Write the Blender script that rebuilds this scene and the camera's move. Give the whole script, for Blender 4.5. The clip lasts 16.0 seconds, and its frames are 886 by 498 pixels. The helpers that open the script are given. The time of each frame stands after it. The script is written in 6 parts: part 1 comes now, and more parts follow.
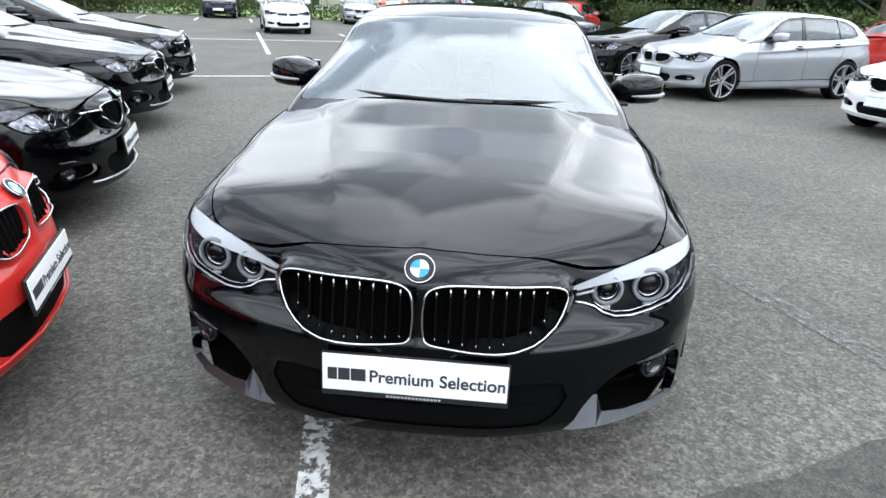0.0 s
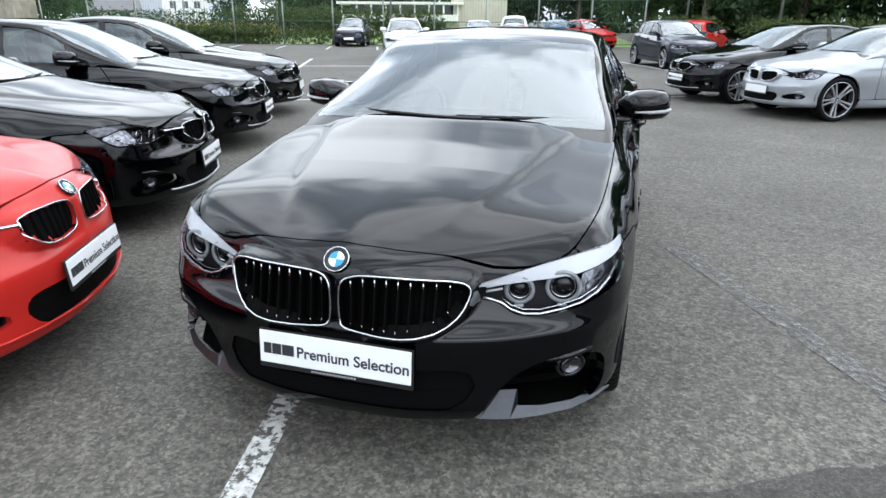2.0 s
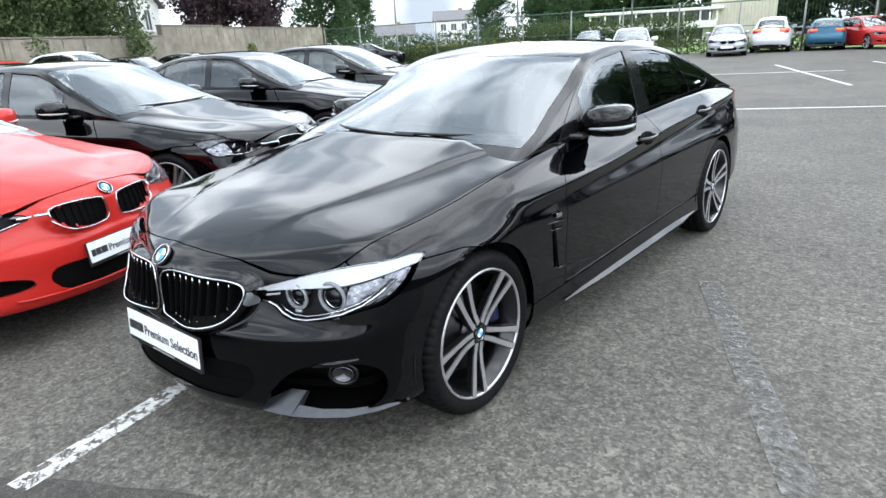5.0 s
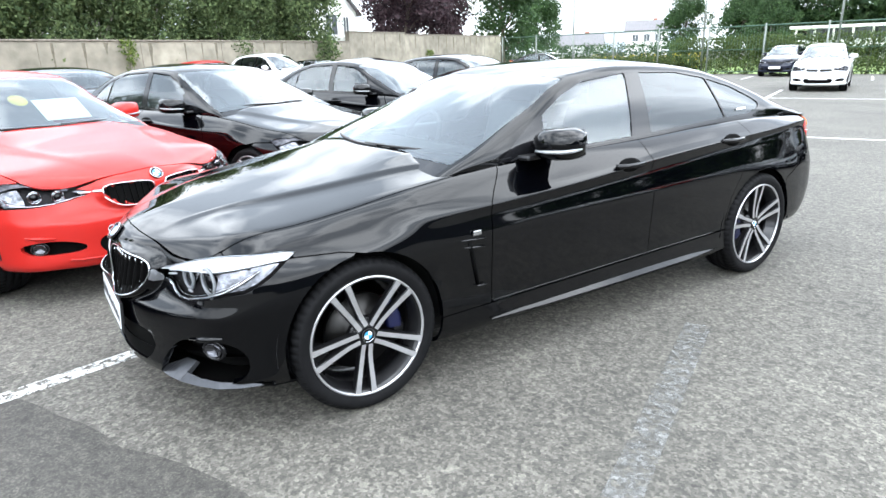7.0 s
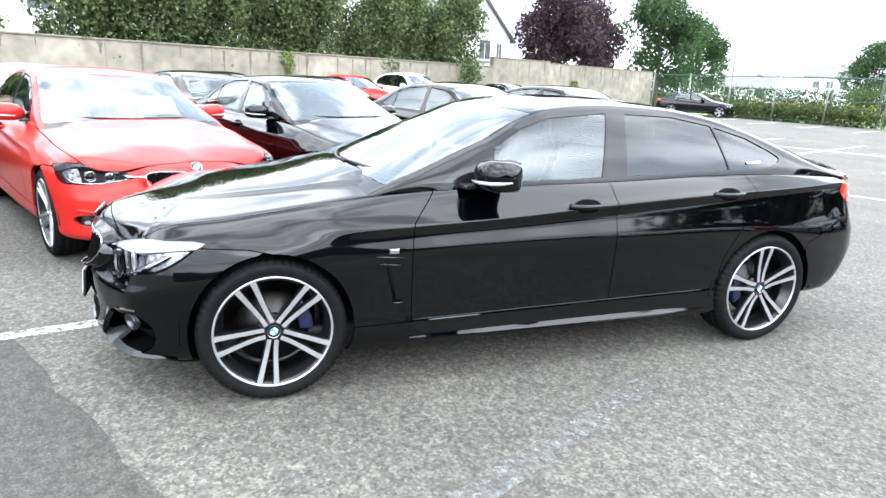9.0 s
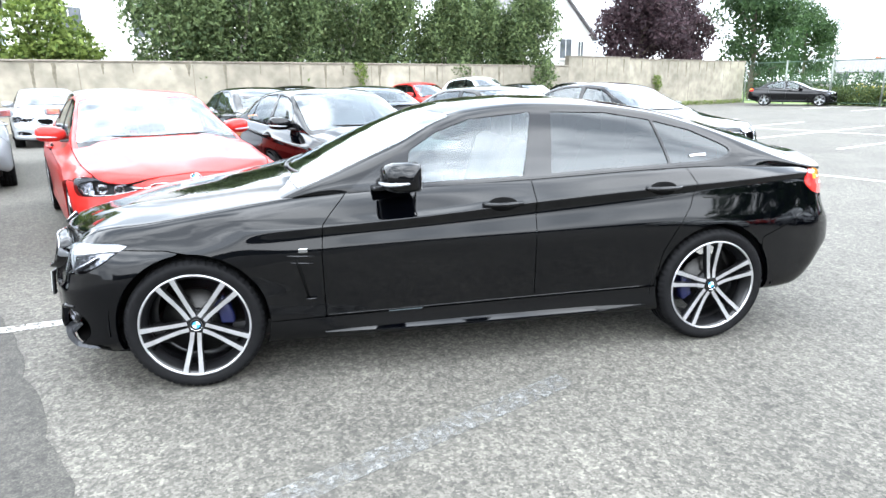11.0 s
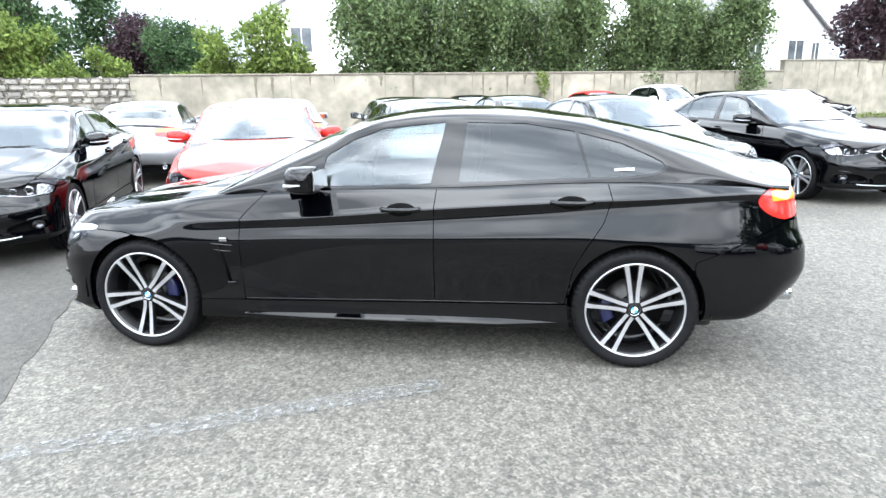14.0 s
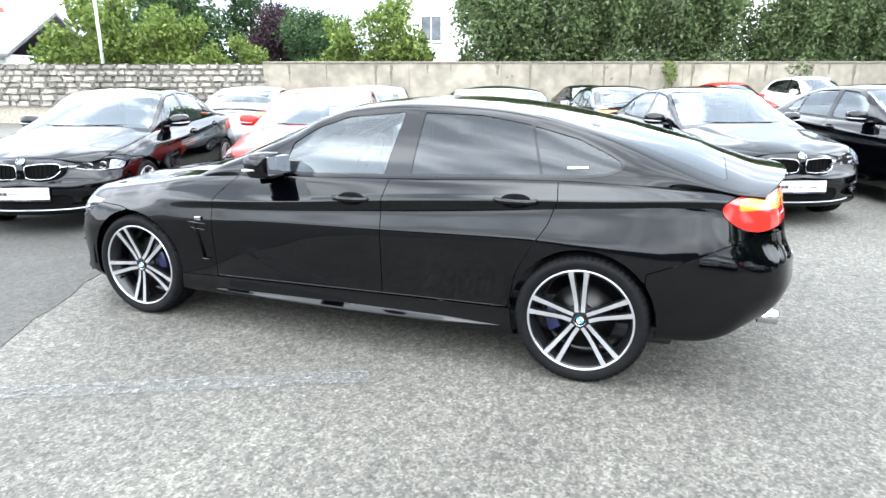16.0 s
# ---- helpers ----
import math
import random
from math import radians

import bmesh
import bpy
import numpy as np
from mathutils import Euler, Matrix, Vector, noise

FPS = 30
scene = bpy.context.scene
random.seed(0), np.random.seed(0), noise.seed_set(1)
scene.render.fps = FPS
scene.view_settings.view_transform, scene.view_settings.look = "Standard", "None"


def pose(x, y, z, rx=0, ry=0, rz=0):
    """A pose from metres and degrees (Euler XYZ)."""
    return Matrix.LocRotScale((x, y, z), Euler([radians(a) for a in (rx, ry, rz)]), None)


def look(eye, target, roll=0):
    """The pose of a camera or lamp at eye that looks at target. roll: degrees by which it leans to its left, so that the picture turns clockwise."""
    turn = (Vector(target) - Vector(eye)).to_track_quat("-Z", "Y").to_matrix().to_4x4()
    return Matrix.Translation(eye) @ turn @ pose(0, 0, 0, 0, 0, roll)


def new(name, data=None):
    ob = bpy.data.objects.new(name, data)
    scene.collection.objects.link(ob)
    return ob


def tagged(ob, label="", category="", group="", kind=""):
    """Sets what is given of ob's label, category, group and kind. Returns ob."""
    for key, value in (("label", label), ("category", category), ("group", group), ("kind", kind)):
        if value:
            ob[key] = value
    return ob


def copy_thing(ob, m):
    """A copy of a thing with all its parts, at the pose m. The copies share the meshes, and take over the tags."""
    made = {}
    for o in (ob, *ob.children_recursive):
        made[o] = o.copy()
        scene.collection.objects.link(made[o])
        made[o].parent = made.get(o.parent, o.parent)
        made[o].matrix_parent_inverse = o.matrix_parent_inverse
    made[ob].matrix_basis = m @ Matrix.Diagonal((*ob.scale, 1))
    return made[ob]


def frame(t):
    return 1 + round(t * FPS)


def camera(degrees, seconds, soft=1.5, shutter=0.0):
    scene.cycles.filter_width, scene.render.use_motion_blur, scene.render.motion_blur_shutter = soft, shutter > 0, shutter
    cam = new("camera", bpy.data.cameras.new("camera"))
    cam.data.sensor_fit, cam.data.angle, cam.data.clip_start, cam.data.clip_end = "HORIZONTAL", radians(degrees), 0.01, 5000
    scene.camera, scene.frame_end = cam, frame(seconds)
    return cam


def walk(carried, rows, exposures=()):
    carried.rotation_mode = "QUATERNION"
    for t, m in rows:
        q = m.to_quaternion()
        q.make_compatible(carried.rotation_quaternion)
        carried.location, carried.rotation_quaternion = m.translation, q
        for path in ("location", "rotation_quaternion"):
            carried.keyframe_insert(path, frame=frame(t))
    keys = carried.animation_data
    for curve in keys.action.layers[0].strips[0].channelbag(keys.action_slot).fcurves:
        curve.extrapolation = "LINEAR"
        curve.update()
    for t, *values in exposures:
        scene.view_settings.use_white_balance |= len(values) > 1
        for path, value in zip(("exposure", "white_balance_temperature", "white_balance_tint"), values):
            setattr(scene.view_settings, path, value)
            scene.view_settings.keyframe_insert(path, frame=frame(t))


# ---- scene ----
cam = camera(71.0, 16.0)
PATH = [
    (0, (0.171, -2.292, 1.412), (0.036, -0.442, 0.662), 2.4),
    (0.5, (0.337, -2.449, 1.417), (0.049, -0.593, 0.728), 2.0),
    (1, (0.465, -2.512, 1.426), (0.13, -0.655, 0.764), 0.6),
    (1.5, (0.639, -2.458, 1.421), (0.246, -0.607, 0.774), 2.5),
    (2, (0.809, -2.385, 1.426), (0.284, -0.584, 0.733), 0.4),
    (2.5, (1.064, -2.34, 1.435), (0.397, -0.582, 0.756), -0.3),
    (3, (1.369, -2.303, 1.46), (0.564, -0.597, 0.797), 0.2),
    (3.5, (1.558, -2.18, 1.445), (0.648, -0.527, 0.784), -0.9),
    (3.7, (1.651, -2.096, 1.444), (0.683, -0.474, 0.785), -0.2),
    (5.8, (2.482, -1.509, 1.416), (1.09, -0.215, 0.795), -0.3),
    (6, (2.563, -1.415, 1.416), (1.131, -0.161, 0.804), 1.5),
    (6.5, (2.725, -1.242, 1.421), (1.266, -0.022, 0.804), -0.5),
    (7, (2.992, -1.042, 1.429), (1.404, 0.019, 0.834), -1.6),
    (7.5, (3.173, -0.877, 1.434), (1.536, 0.115, 0.853), -0.6),
    (8, (3.285, -0.638, 1.416), (1.601, 0.274, 0.84), -1.0),
    (8.2, (3.326, -0.548, 1.424), (1.602, 0.3, 0.866), 0.7),
    (10.3, (3.8, 0.293, 1.457), (1.929, 0.771, 0.935), 1.2),
    (10.5, (3.825, 0.381, 1.463), (1.944, 0.809, 0.936), 1.3),
    (11, (3.894, 0.601, 1.468), (2.003, 0.999, 0.95), -0.5),
    (11.5, (4.031, 0.896, 1.468), (2.12, 1.165, 0.943), 2.4),
    (12, (4.089, 1.141, 1.473), (2.166, 1.288, 0.941), 0.2),
    (12.5, (4.084, 1.442, 1.45), (2.159, 1.487, 0.909), 1.6),
    (13, (4.095, 1.668, 1.47), (2.163, 1.61, 0.954), 0.8),
    (13.5, (4.138, 2.01, 1.473), (2.202, 1.837, 1.003), 0.8),
    (14, (4.122, 2.225, 1.466), (2.199, 1.964, 0.98), -0.9),
    (14.5, (4.028, 2.457, 1.447), (2.116, 2.109, 0.974), -0.3),
    (15, (3.941, 2.648, 1.456), (2.045, 2.208, 0.994), -1.7),
    (15.5, (3.882, 2.859, 1.449), (2.016, 2.32, 0.972), -3.8),
    (16, (3.816, 3.161, 1.461), (2.001, 2.498, 0.946), -0.1),
]
EXPOSURES = [(0, 0.27), (1, 0.11), (2, 0.07), (3.5, 0.15), (6, 0.57), (7, 0.98), (8.2, 1.17), (11, 1.34), (16, 1.38)]
walk(cam, [(t, look(eye, target, roll)) for t, eye, target, roll in PATH], EXPOSURES)

# ---- world and sun ----
SUN_EL, SUN_AZ = 48.0, 68.0
world = bpy.data.worlds.new("sky")
world.use_nodes = True
wn, wl = world.node_tree.nodes, world.node_tree.links
wn.clear()
sky = wn.new("ShaderNodeTexSky")
sky.sky_type = "NISHITA"
sky.sun_disc = False
sky.sun_elevation, sky.sun_rotation = radians(SUN_EL), radians(SUN_AZ)
sky.air_density, sky.dust_density, sky.ozone_density = 1.0, 3.0, 1.0
coord = wn.new("ShaderNodeTexCoord")
cmap = wn.new("ShaderNodeMapping")
cmap.inputs["Scale"].default_value = (1.0, 1.0, 1.9)
wl.new(coord.outputs["Generated"], cmap.inputs["Vector"])
cloud = wn.new("ShaderNodeTexNoise")
cloud.inputs["Scale"].default_value, cloud.inputs["Detail"].default_value = 2.0, 3.5
cloud.inputs["Roughness"].default_value = 0.55
wl.new(cmap.outputs["Vector"], cloud.inputs["Vector"])
cramp = wn.new("ShaderNodeValToRGB")
cramp.color_ramp.elements[0].position, cramp.color_ramp.elements[1].position = 0.02, 0.20
wl.new(cloud.outputs["Fac"], cramp.inputs["Fac"])
shade = wn.new("ShaderNodeTexNoise")
shade.inputs["Scale"].default_value, shade.inputs["Detail"].default_value = 2.9, 3.0
wl.new(cmap.outputs["Vector"], shade.inputs["Vector"])
sramp = wn.new("ShaderNodeValToRGB")
sramp.color_ramp.elements[0].position, sramp.color_ramp.elements[1].position = 0.41, 0.57
sramp.color_ramp.elements[0].color, sramp.color_ramp.elements[1].color = (6.3, 7.3, 8.6, 1), (16.5, 17.8, 19.3, 1)
wl.new(shade.outputs["Fac"], sramp.inputs["Fac"])
mixc = wn.new("ShaderNodeMix")
mixc.data_type = "RGBA"
wl.new(cramp.outputs["Color"], mixc.inputs["Factor"])
wl.new(sky.outputs["Color"], mixc.inputs["A"])
wl.new(sramp.outputs["Color"], mixc.inputs["B"])
bg = wn.new("ShaderNodeBackground")
bg.inputs["Strength"].default_value = 0.15
# clouds glow more round the sun
dotp = wn.new("ShaderNodeVectorMath")
dotp.operation = "DOT_PRODUCT"
wl.new(coord.outputs["Generated"], dotp.inputs[0])
dotp.inputs[1].default_value = (math.sin(radians(SUN_AZ)) * math.cos(radians(SUN_EL)), math.cos(radians(SUN_AZ)) * math.cos(radians(SUN_EL)), math.sin(radians(SUN_EL)))
glow = wn.new("ShaderNodeMapRange")
glow.inputs["From Min"].default_value, glow.inputs["From Max"].default_value = -0.3, 1.0
glow.inputs["To Min"].default_value, glow.inputs["To Max"].default_value = 0.86, 1.35
wl.new(dotp.outputs["Value"], glow.inputs["Value"])
lit = wn.new("ShaderNodeMix")
lit.data_type, lit.blend_type = "RGBA", "MULTIPLY"
lit.inputs["Factor"].default_value = 1.0
wl.new(mixc.outputs["Result"], lit.inputs["A"])
# the overcast is brighter low down than overhead
updown = wn.new("ShaderNodeSeparateXYZ")
wl.new(coord.outputs["Generated"], updown.inputs["Vector"])
low_glow = wn.new("ShaderNodeMapRange")
low_glow.interpolation_type = "SMOOTHSTEP"
low_glow.inputs["From Min"].default_value, low_glow.inputs["From Max"].default_value = 0.25, 0.8
low_glow.inputs["To Min"].default_value, low_glow.inputs["To Max"].default_value = 1.6, 1.0
wl.new(updown.outputs["Z"], low_glow.inputs["Value"])
both = wn.new("ShaderNodeMath")
both.operation = "MULTIPLY"
wl.new(glow.outputs["Result"], both.inputs[0])
wl.new(low_glow.outputs["Result"], both.inputs[1])
# thin cloud lets more light through straight overhead
overhead = wn.new("ShaderNodeMapRange")
overhead.interpolation_type = "SMOOTHSTEP"
overhead.inputs["From Min"].default_value, overhead.inputs["From Max"].default_value = 0.90, 0.99
overhead.inputs["To Min"].default_value, overhead.inputs["To Max"].default_value = 1.0, 1.5
wl.new(updown.outputs["Z"], overhead.inputs["Value"])
three = wn.new("ShaderNodeMath")
three.operation = "MULTIPLY"
wl.new(both.outputs["Value"], three.inputs[0])
wl.new(overhead.outputs["Result"], three.inputs[1])
# haze dims the sky close to the horizon
haze = wn.new("ShaderNodeMapRange")
haze.interpolation_type = "SMOOTHSTEP"
haze.inputs["From Min"].default_value, haze.inputs["From Max"].default_value = 0.08, 0.45
haze.inputs["To Min"].default_value, haze.inputs["To Max"].default_value = 0.42, 1.0
wl.new(updown.outputs["Z"], haze.inputs["Value"])
four = wn.new("ShaderNodeMath")
four.operation = "MULTIPLY"
wl.new(three.outputs["Value"], four.inputs[0])
wl.new(haze.outputs["Result"], four.inputs[1])
wl.new(four.outputs["Value"], lit.inputs["B"])
wl.new(lit.outputs["Result"], bg.inputs["Color"])
wout = wn.new("ShaderNodeOutputWorld")
wl.new(bg.outputs["Background"], wout.inputs["Surface"])
scene.world = world

sun_data = bpy.data.lights.new("sun", "SUN")
sun_data.energy, sun_data.angle, sun_data.color = 0.8, radians(110), (1.0, 0.96, 0.9)
sun = new("sun", sun_data)
az, el = radians(SUN_AZ), radians(SUN_EL)
sun_dir = Vector((math.sin(az) * math.cos(el), math.cos(az) * math.cos(el), math.sin(el)))
sun.matrix_world = look(sun_dir * 60, (0, 0, 0))

# ---- materials ----
def mat(name, color, rough=0.5, metal=0.0, coat=0.0, spec=0.5, grain=0.0, scale=40.0, bump=0.0, bump_scale=200.0, vary=0.0, emit=None, trans=0.0, ior=1.45, alpha=1.0, blotch=0.0, blotch_scale=1.5):
    m = bpy.data.materials.new(name)
    m.use_nodes = True
    nt = m.node_tree
    b = nt.nodes["Principled BSDF"]
    b.inputs["Base Color"].default_value = (*color, 1)
    b.inputs["Roughness"].default_value = rough
    b.inputs["Metallic"].default_value = metal
    b.inputs["Coat Weight"].default_value = coat
    b.inputs["Coat Roughness"].default_value = 0.02
    b.inputs["Specular IOR Level"].default_value = spec
    b.inputs["IOR"].default_value = ior
    b.inputs["Transmission Weight"].default_value = trans
    b.inputs["Alpha"].default_value = alpha
    if emit:
        b.inputs["Emission Color"].default_value = (*color, 1)
        b.inputs["Emission Strength"].default_value = emit
    tc = nt.nodes.new("ShaderNodeTexCoord")
    col = None
    def noise_mix(prev, sc, amount, detail=4.0):
        n = nt.nodes.new("ShaderNodeTexNoise")
        n.inputs["Scale"].default_value, n.inputs["Detail"].default_value = sc, detail
        nt.links.new(tc.outputs["Object"], n.inputs["Vector"])
        r = nt.nodes.new("ShaderNodeMapRange")
        r.inputs["From Min"].default_value, r.inputs["From Max"].default_value = 0.3, 0.7
        r.inputs["To Min"].default_value, r.inputs["To Max"].default_value = 1 - amount, 1 + amount
        nt.links.new(n.outputs["Fac"], r.inputs["Value"])
        mx = nt.nodes.new("ShaderNodeMix")
        mx.data_type, mx.blend_type = "RGBA", "MULTIPLY"
        mx.inputs["Factor"].default_value = 1.0
        if prev is None:
            mx.inputs["A"].default_value = (*color, 1)
        else:
            nt.links.new(prev, mx.inputs["A"])
        nt.links.new(r.outputs["Result"], mx.inputs["B"])
        return mx.outputs["Result"]
    if grain:
        col = noise_mix(col, scale, grain)
    if blotch:
        col = noise_mix(col, blotch_scale, blotch)
    if vary:
        oi = nt.nodes.new("ShaderNodeObjectInfo")
        r = nt.nodes.new("ShaderNodeMapRange")
        r.inputs["To Min"].default_value, r.inputs["To Max"].default_value = 1 - vary, 1 + vary
        nt.links.new(oi.outputs["Random"], r.inputs["Value"])
        mx = nt.nodes.new("ShaderNodeMix")
        mx.data_type, mx.blend_type = "RGBA", "MULTIPLY"
        mx.inputs["Factor"].default_value = 1.0
        if col is None:
            mx.inputs["A"].default_value = (*color, 1)
        else:
            nt.links.new(col, mx.inputs["A"])
        nt.links.new(r.outputs["Result"], mx.inputs["B"])
        col = mx.outputs["Result"]
    if col is not None:
        nt.links.new(col, b.inputs["Base Color"])
    if bump:
        n = nt.nodes.new("ShaderNodeTexNoise")
        n.inputs["Scale"].default_value, n.inputs["Detail"].default_value = bump_scale, 3.0
        nt.links.new(tc.outputs["Object"], n.inputs["Vector"])
        bp = nt.nodes.new("ShaderNodeBump")
        bp.inputs["Strength"].default_value = bump
        bp.inputs["Distance"].default_value = 0.01
        nt.links.new(n.outputs["Fac"], bp.inputs["Height"])
        nt.links.new(bp.outputs["Normal"], b.inputs["Normal"])
    return m


def paint(name, color, metal=0.0, rough=0.35, spec=0.1):
    return mat(name, color, rough=rough, metal=metal, coat=0.7, spec=spec, grain=0.05, scale=900.0, blotch=0.05, blotch_scale=2.0)


BLACK = mat("black_paint", (0.0004, 0.0005, 0.0009), rough=0.045, spec=0.43)
RED = mat("red_paint", (0.38, 0.018, 0.014), rough=0.3, coat=0.32, spec=0.15, grain=0.05, scale=900.0, blotch=0.05, blotch_scale=2.0)
SILVER = paint("silver_paint", (0.33, 0.345, 0.365), metal=0.6, rough=0.4)
WHITE = paint("white_paint", (0.7, 0.71, 0.71))
BLUE_CAR = paint("blue_paint", (0.03, 0.12, 0.2), metal=0.3)
DARKGREY = paint("dark_grey_paint", (0.009, 0.012, 0.024), metal=0.2)
FRIT = mat("glass_edge_black", (0.004, 0.004, 0.005), rough=0.05, spec=0.6)
TRIM = mat("black_trim", (0.008, 0.008, 0.009), rough=0.35, bump=0.05, bump_scale=600)
GLOSSBLACK = mat("gloss_black", (0.006, 0.006, 0.007), rough=0.08)
INTAKEBLACK = mat("intake_mesh_black", (0.002, 0.002, 0.002), rough=0.7, spec=0.06)
PLASTIC = mat("black_plastic", (0.007, 0.007, 0.008), rough=0.6, grain=0.2, scale=60, bump=0.1, bump_scale=700)
CHROME = mat("chrome", (0.60, 0.61, 0.63), rough=0.08, metal=1.0)
ALLOY = mat("machined_alloy", (0.47, 0.47, 0.48), rough=0.3, metal=0.75, grain=0.06, scale=50)
RIMDARK = mat("dark_rim_paint", (0.008, 0.008, 0.009), rough=0.3, metal=0.3, coat=0.4, grain=0.1, scale=40)
ALLOYSILVER = mat("silver_alloy", (0.5, 0.51, 0.53), rough=0.35, metal=0.9, grain=0.06, scale=40)
RUBBER = mat("rubber", (0.0055, 0.0055, 0.006), rough=0.65, spec=0.12, grain=0.25, scale=30, bump=0.05, bump_scale=300)
DISC = mat("brake_disc", (0.035, 0.034, 0.033), rough=0.35, metal=1.0, grain=0.2, scale=30)
CALIPER = mat("blue_caliper", (0.004, 0.006, 0.034), rough=0.35, coat=0.3)
PLATEWHITE = mat("plate_white", (0.78, 0.79, 0.8), rough=0.3, coat=0.3, grain=0.03, scale=20)
INK = mat("plate_ink", (0.03, 0.03, 0.035), rough=0.4)
GREYINK = mat("grey_ink", (0.35, 0.35, 0.36), rough=0.5)
BADGEBLUE = mat("badge_blue", (0.03, 0.25, 0.50), rough=0.3)
BADGEWHITE = mat("badge_white", (0.8, 0.8, 0.8), rough=0.2, coat=0.8)
LAMPDARK = mat("lamp_housing", (0.010, 0.009, 0.010), rough=0.55, spec=0.2)
LAMPCHROME = mat("lamp_reflector", (0.8, 0.8, 0.82), rough=0.12, metal=1.0)
LAMPGREY = mat("lamp_side_reflector", (0.11, 0.11, 0.12), rough=0.3, metal=0.9, grain=0.5, scale=35)
FOGGLASS = mat("fog_lamp_glass", (0.10, 0.10, 0.11), rough=0.12, metal=0.9)
# near-white colour stands in for bright sky reflected in the lamp
LAMPSHEEN = mat("lamp_brow", (0.62, 0.63, 0.65), rough=0.25, spec=.3)
LAMPSIDE = mat("lamp_side", (0.17, 0.175, 0.19), rough=0.18, metal=0.95, grain=0.6, scale=34, bump=0.5, bump_scale=26)
BLADEGREY = mat("satin_dark_grey", (0.058, 0.060, 0.066), rough=0.30, metal=0.7, grain=0.08, scale=40)
SATIN = mat("satin_grille_trim", (0.30, 0.31, 0.33), rough=0.35, metal=0.8, grain=0.05, scale=60)
LAMPWHITE = mat("lamp_light_guide", (0.30, 0.31, 0.32), rough=0.3)
TAILRED = mat("tail_lens_red", (0.62, 0.02, 0.015), rough=0.12, coat=1.0)
TAILAMBER = mat("tail_lens_amber", (0.8, 0.22, 0.02), rough=0.12, coat=1.0)
SEAT = mat("grey_leather", (0.10, 0.10, 0.105), rough=0.5, grain=0.15, scale=30, bump=0.15, bump_scale=120)
DASH = mat("dash_plastic", (0.02, 0.02, 0.022), rough=0.6, bump=0.1, bump_scale=300)
PAPER = mat("white_paper", (0.8, 0.8, 0.78), rough=0.7)
STICKER = mat("yellow_sticker", (0.7, 0.55, 0.05), rough=0.5)


def glass_mat(name, tint, gloss=0.0):
    m = bpy.data.materials.new(name)
    m.use_nodes = True
    nt = m.node_tree
    nt.nodes.remove(nt.nodes["Principled BSDF"])
    tr = nt.nodes.new("ShaderNodeBsdfTransparent")
    tr.inputs["Color"].default_value = (*tint, 1)
    gl = nt.nodes.new("ShaderNodeBsdfGlossy")
    gl.inputs["Roughness"].default_value = 0.01
    gl.inputs["Color"].default_value = (0.92, 0.97, 1.0, 1)
    fr = nt.nodes.new("ShaderNodeFresnel")
    fr.inputs["IOR"].default_value = 1.52
    ad = nt.nodes.new("ShaderNodeMath")
    ad.inputs[1].default_value = gloss
    nt.links.new(fr.outputs["Fac"], ad.inputs[0])
    mx = nt.nodes.new("ShaderNodeMixShader")
    nt.links.new(ad.outputs["Value"], mx.inputs["Fac"])
    nt.links.new(tr.outputs["BSDF"], mx.inputs[1])
    nt.links.new(gl.outputs["BSDF"], mx.inputs[2])
    nt.links.new(mx.outputs["Shader"], nt.nodes["Material Output"].inputs["Surface"])
    return m


GLASS = glass_mat("window_glass", (0.50, 0.58, 0.57), 0.045)
TINT = glass_mat("privacy_glass", (0.045, 0.045, 0.05), 0.010)
SCREEN = glass_mat("windscreen_glass", (0.70, 0.80, 0.80), 0.11)
LENS = glass_mat("lamp_lens", (0.99, 0.99, 1.0), -0.07)

# ---- shape tools ----
def pchip(pts):
    """A smooth function through (x, value) pairs, straight beyond the ends."""
    xs = np.array([p[0] for p in pts], float)
    ys = np.array([p[1] for p in pts], float)
    h, dl = np.diff(xs), np.diff(ys) / np.diff(xs)
    d = np.zeros(len(xs))
    d[0], d[-1] = dl[0], dl[-1]
    for i in range(1, len(xs) - 1):
        if dl[i - 1] * dl[i] > 0:
            w1, w2 = 2 * h[i] + h[i - 1], h[i] + 2 * h[i - 1]
            d[i] = (w1 + w2) / (w1 / dl[i - 1] + w2 / dl[i])

    def f(x):
        x = np.asarray(x, float)
        i = np.clip(np.searchsorted(xs, x) - 1, 0, len(xs) - 2)
        t = (x - xs[i]) / h[i]
        inner = ys[i] * (1 + 2 * t) * (1 - t) ** 2 + d[i] * h[i] * t * (1 - t) ** 2 + ys[i + 1] * t * t * (3 - 2 * t) + d[i + 1] * h[i] * t * t * (t - 1)
        return np.where(x < xs[0], ys[0] + d[0] * (x - xs[0]), np.where(x > xs[-1], ys[-1] + d[-1] * (x - xs[-1]), inner))

    return f


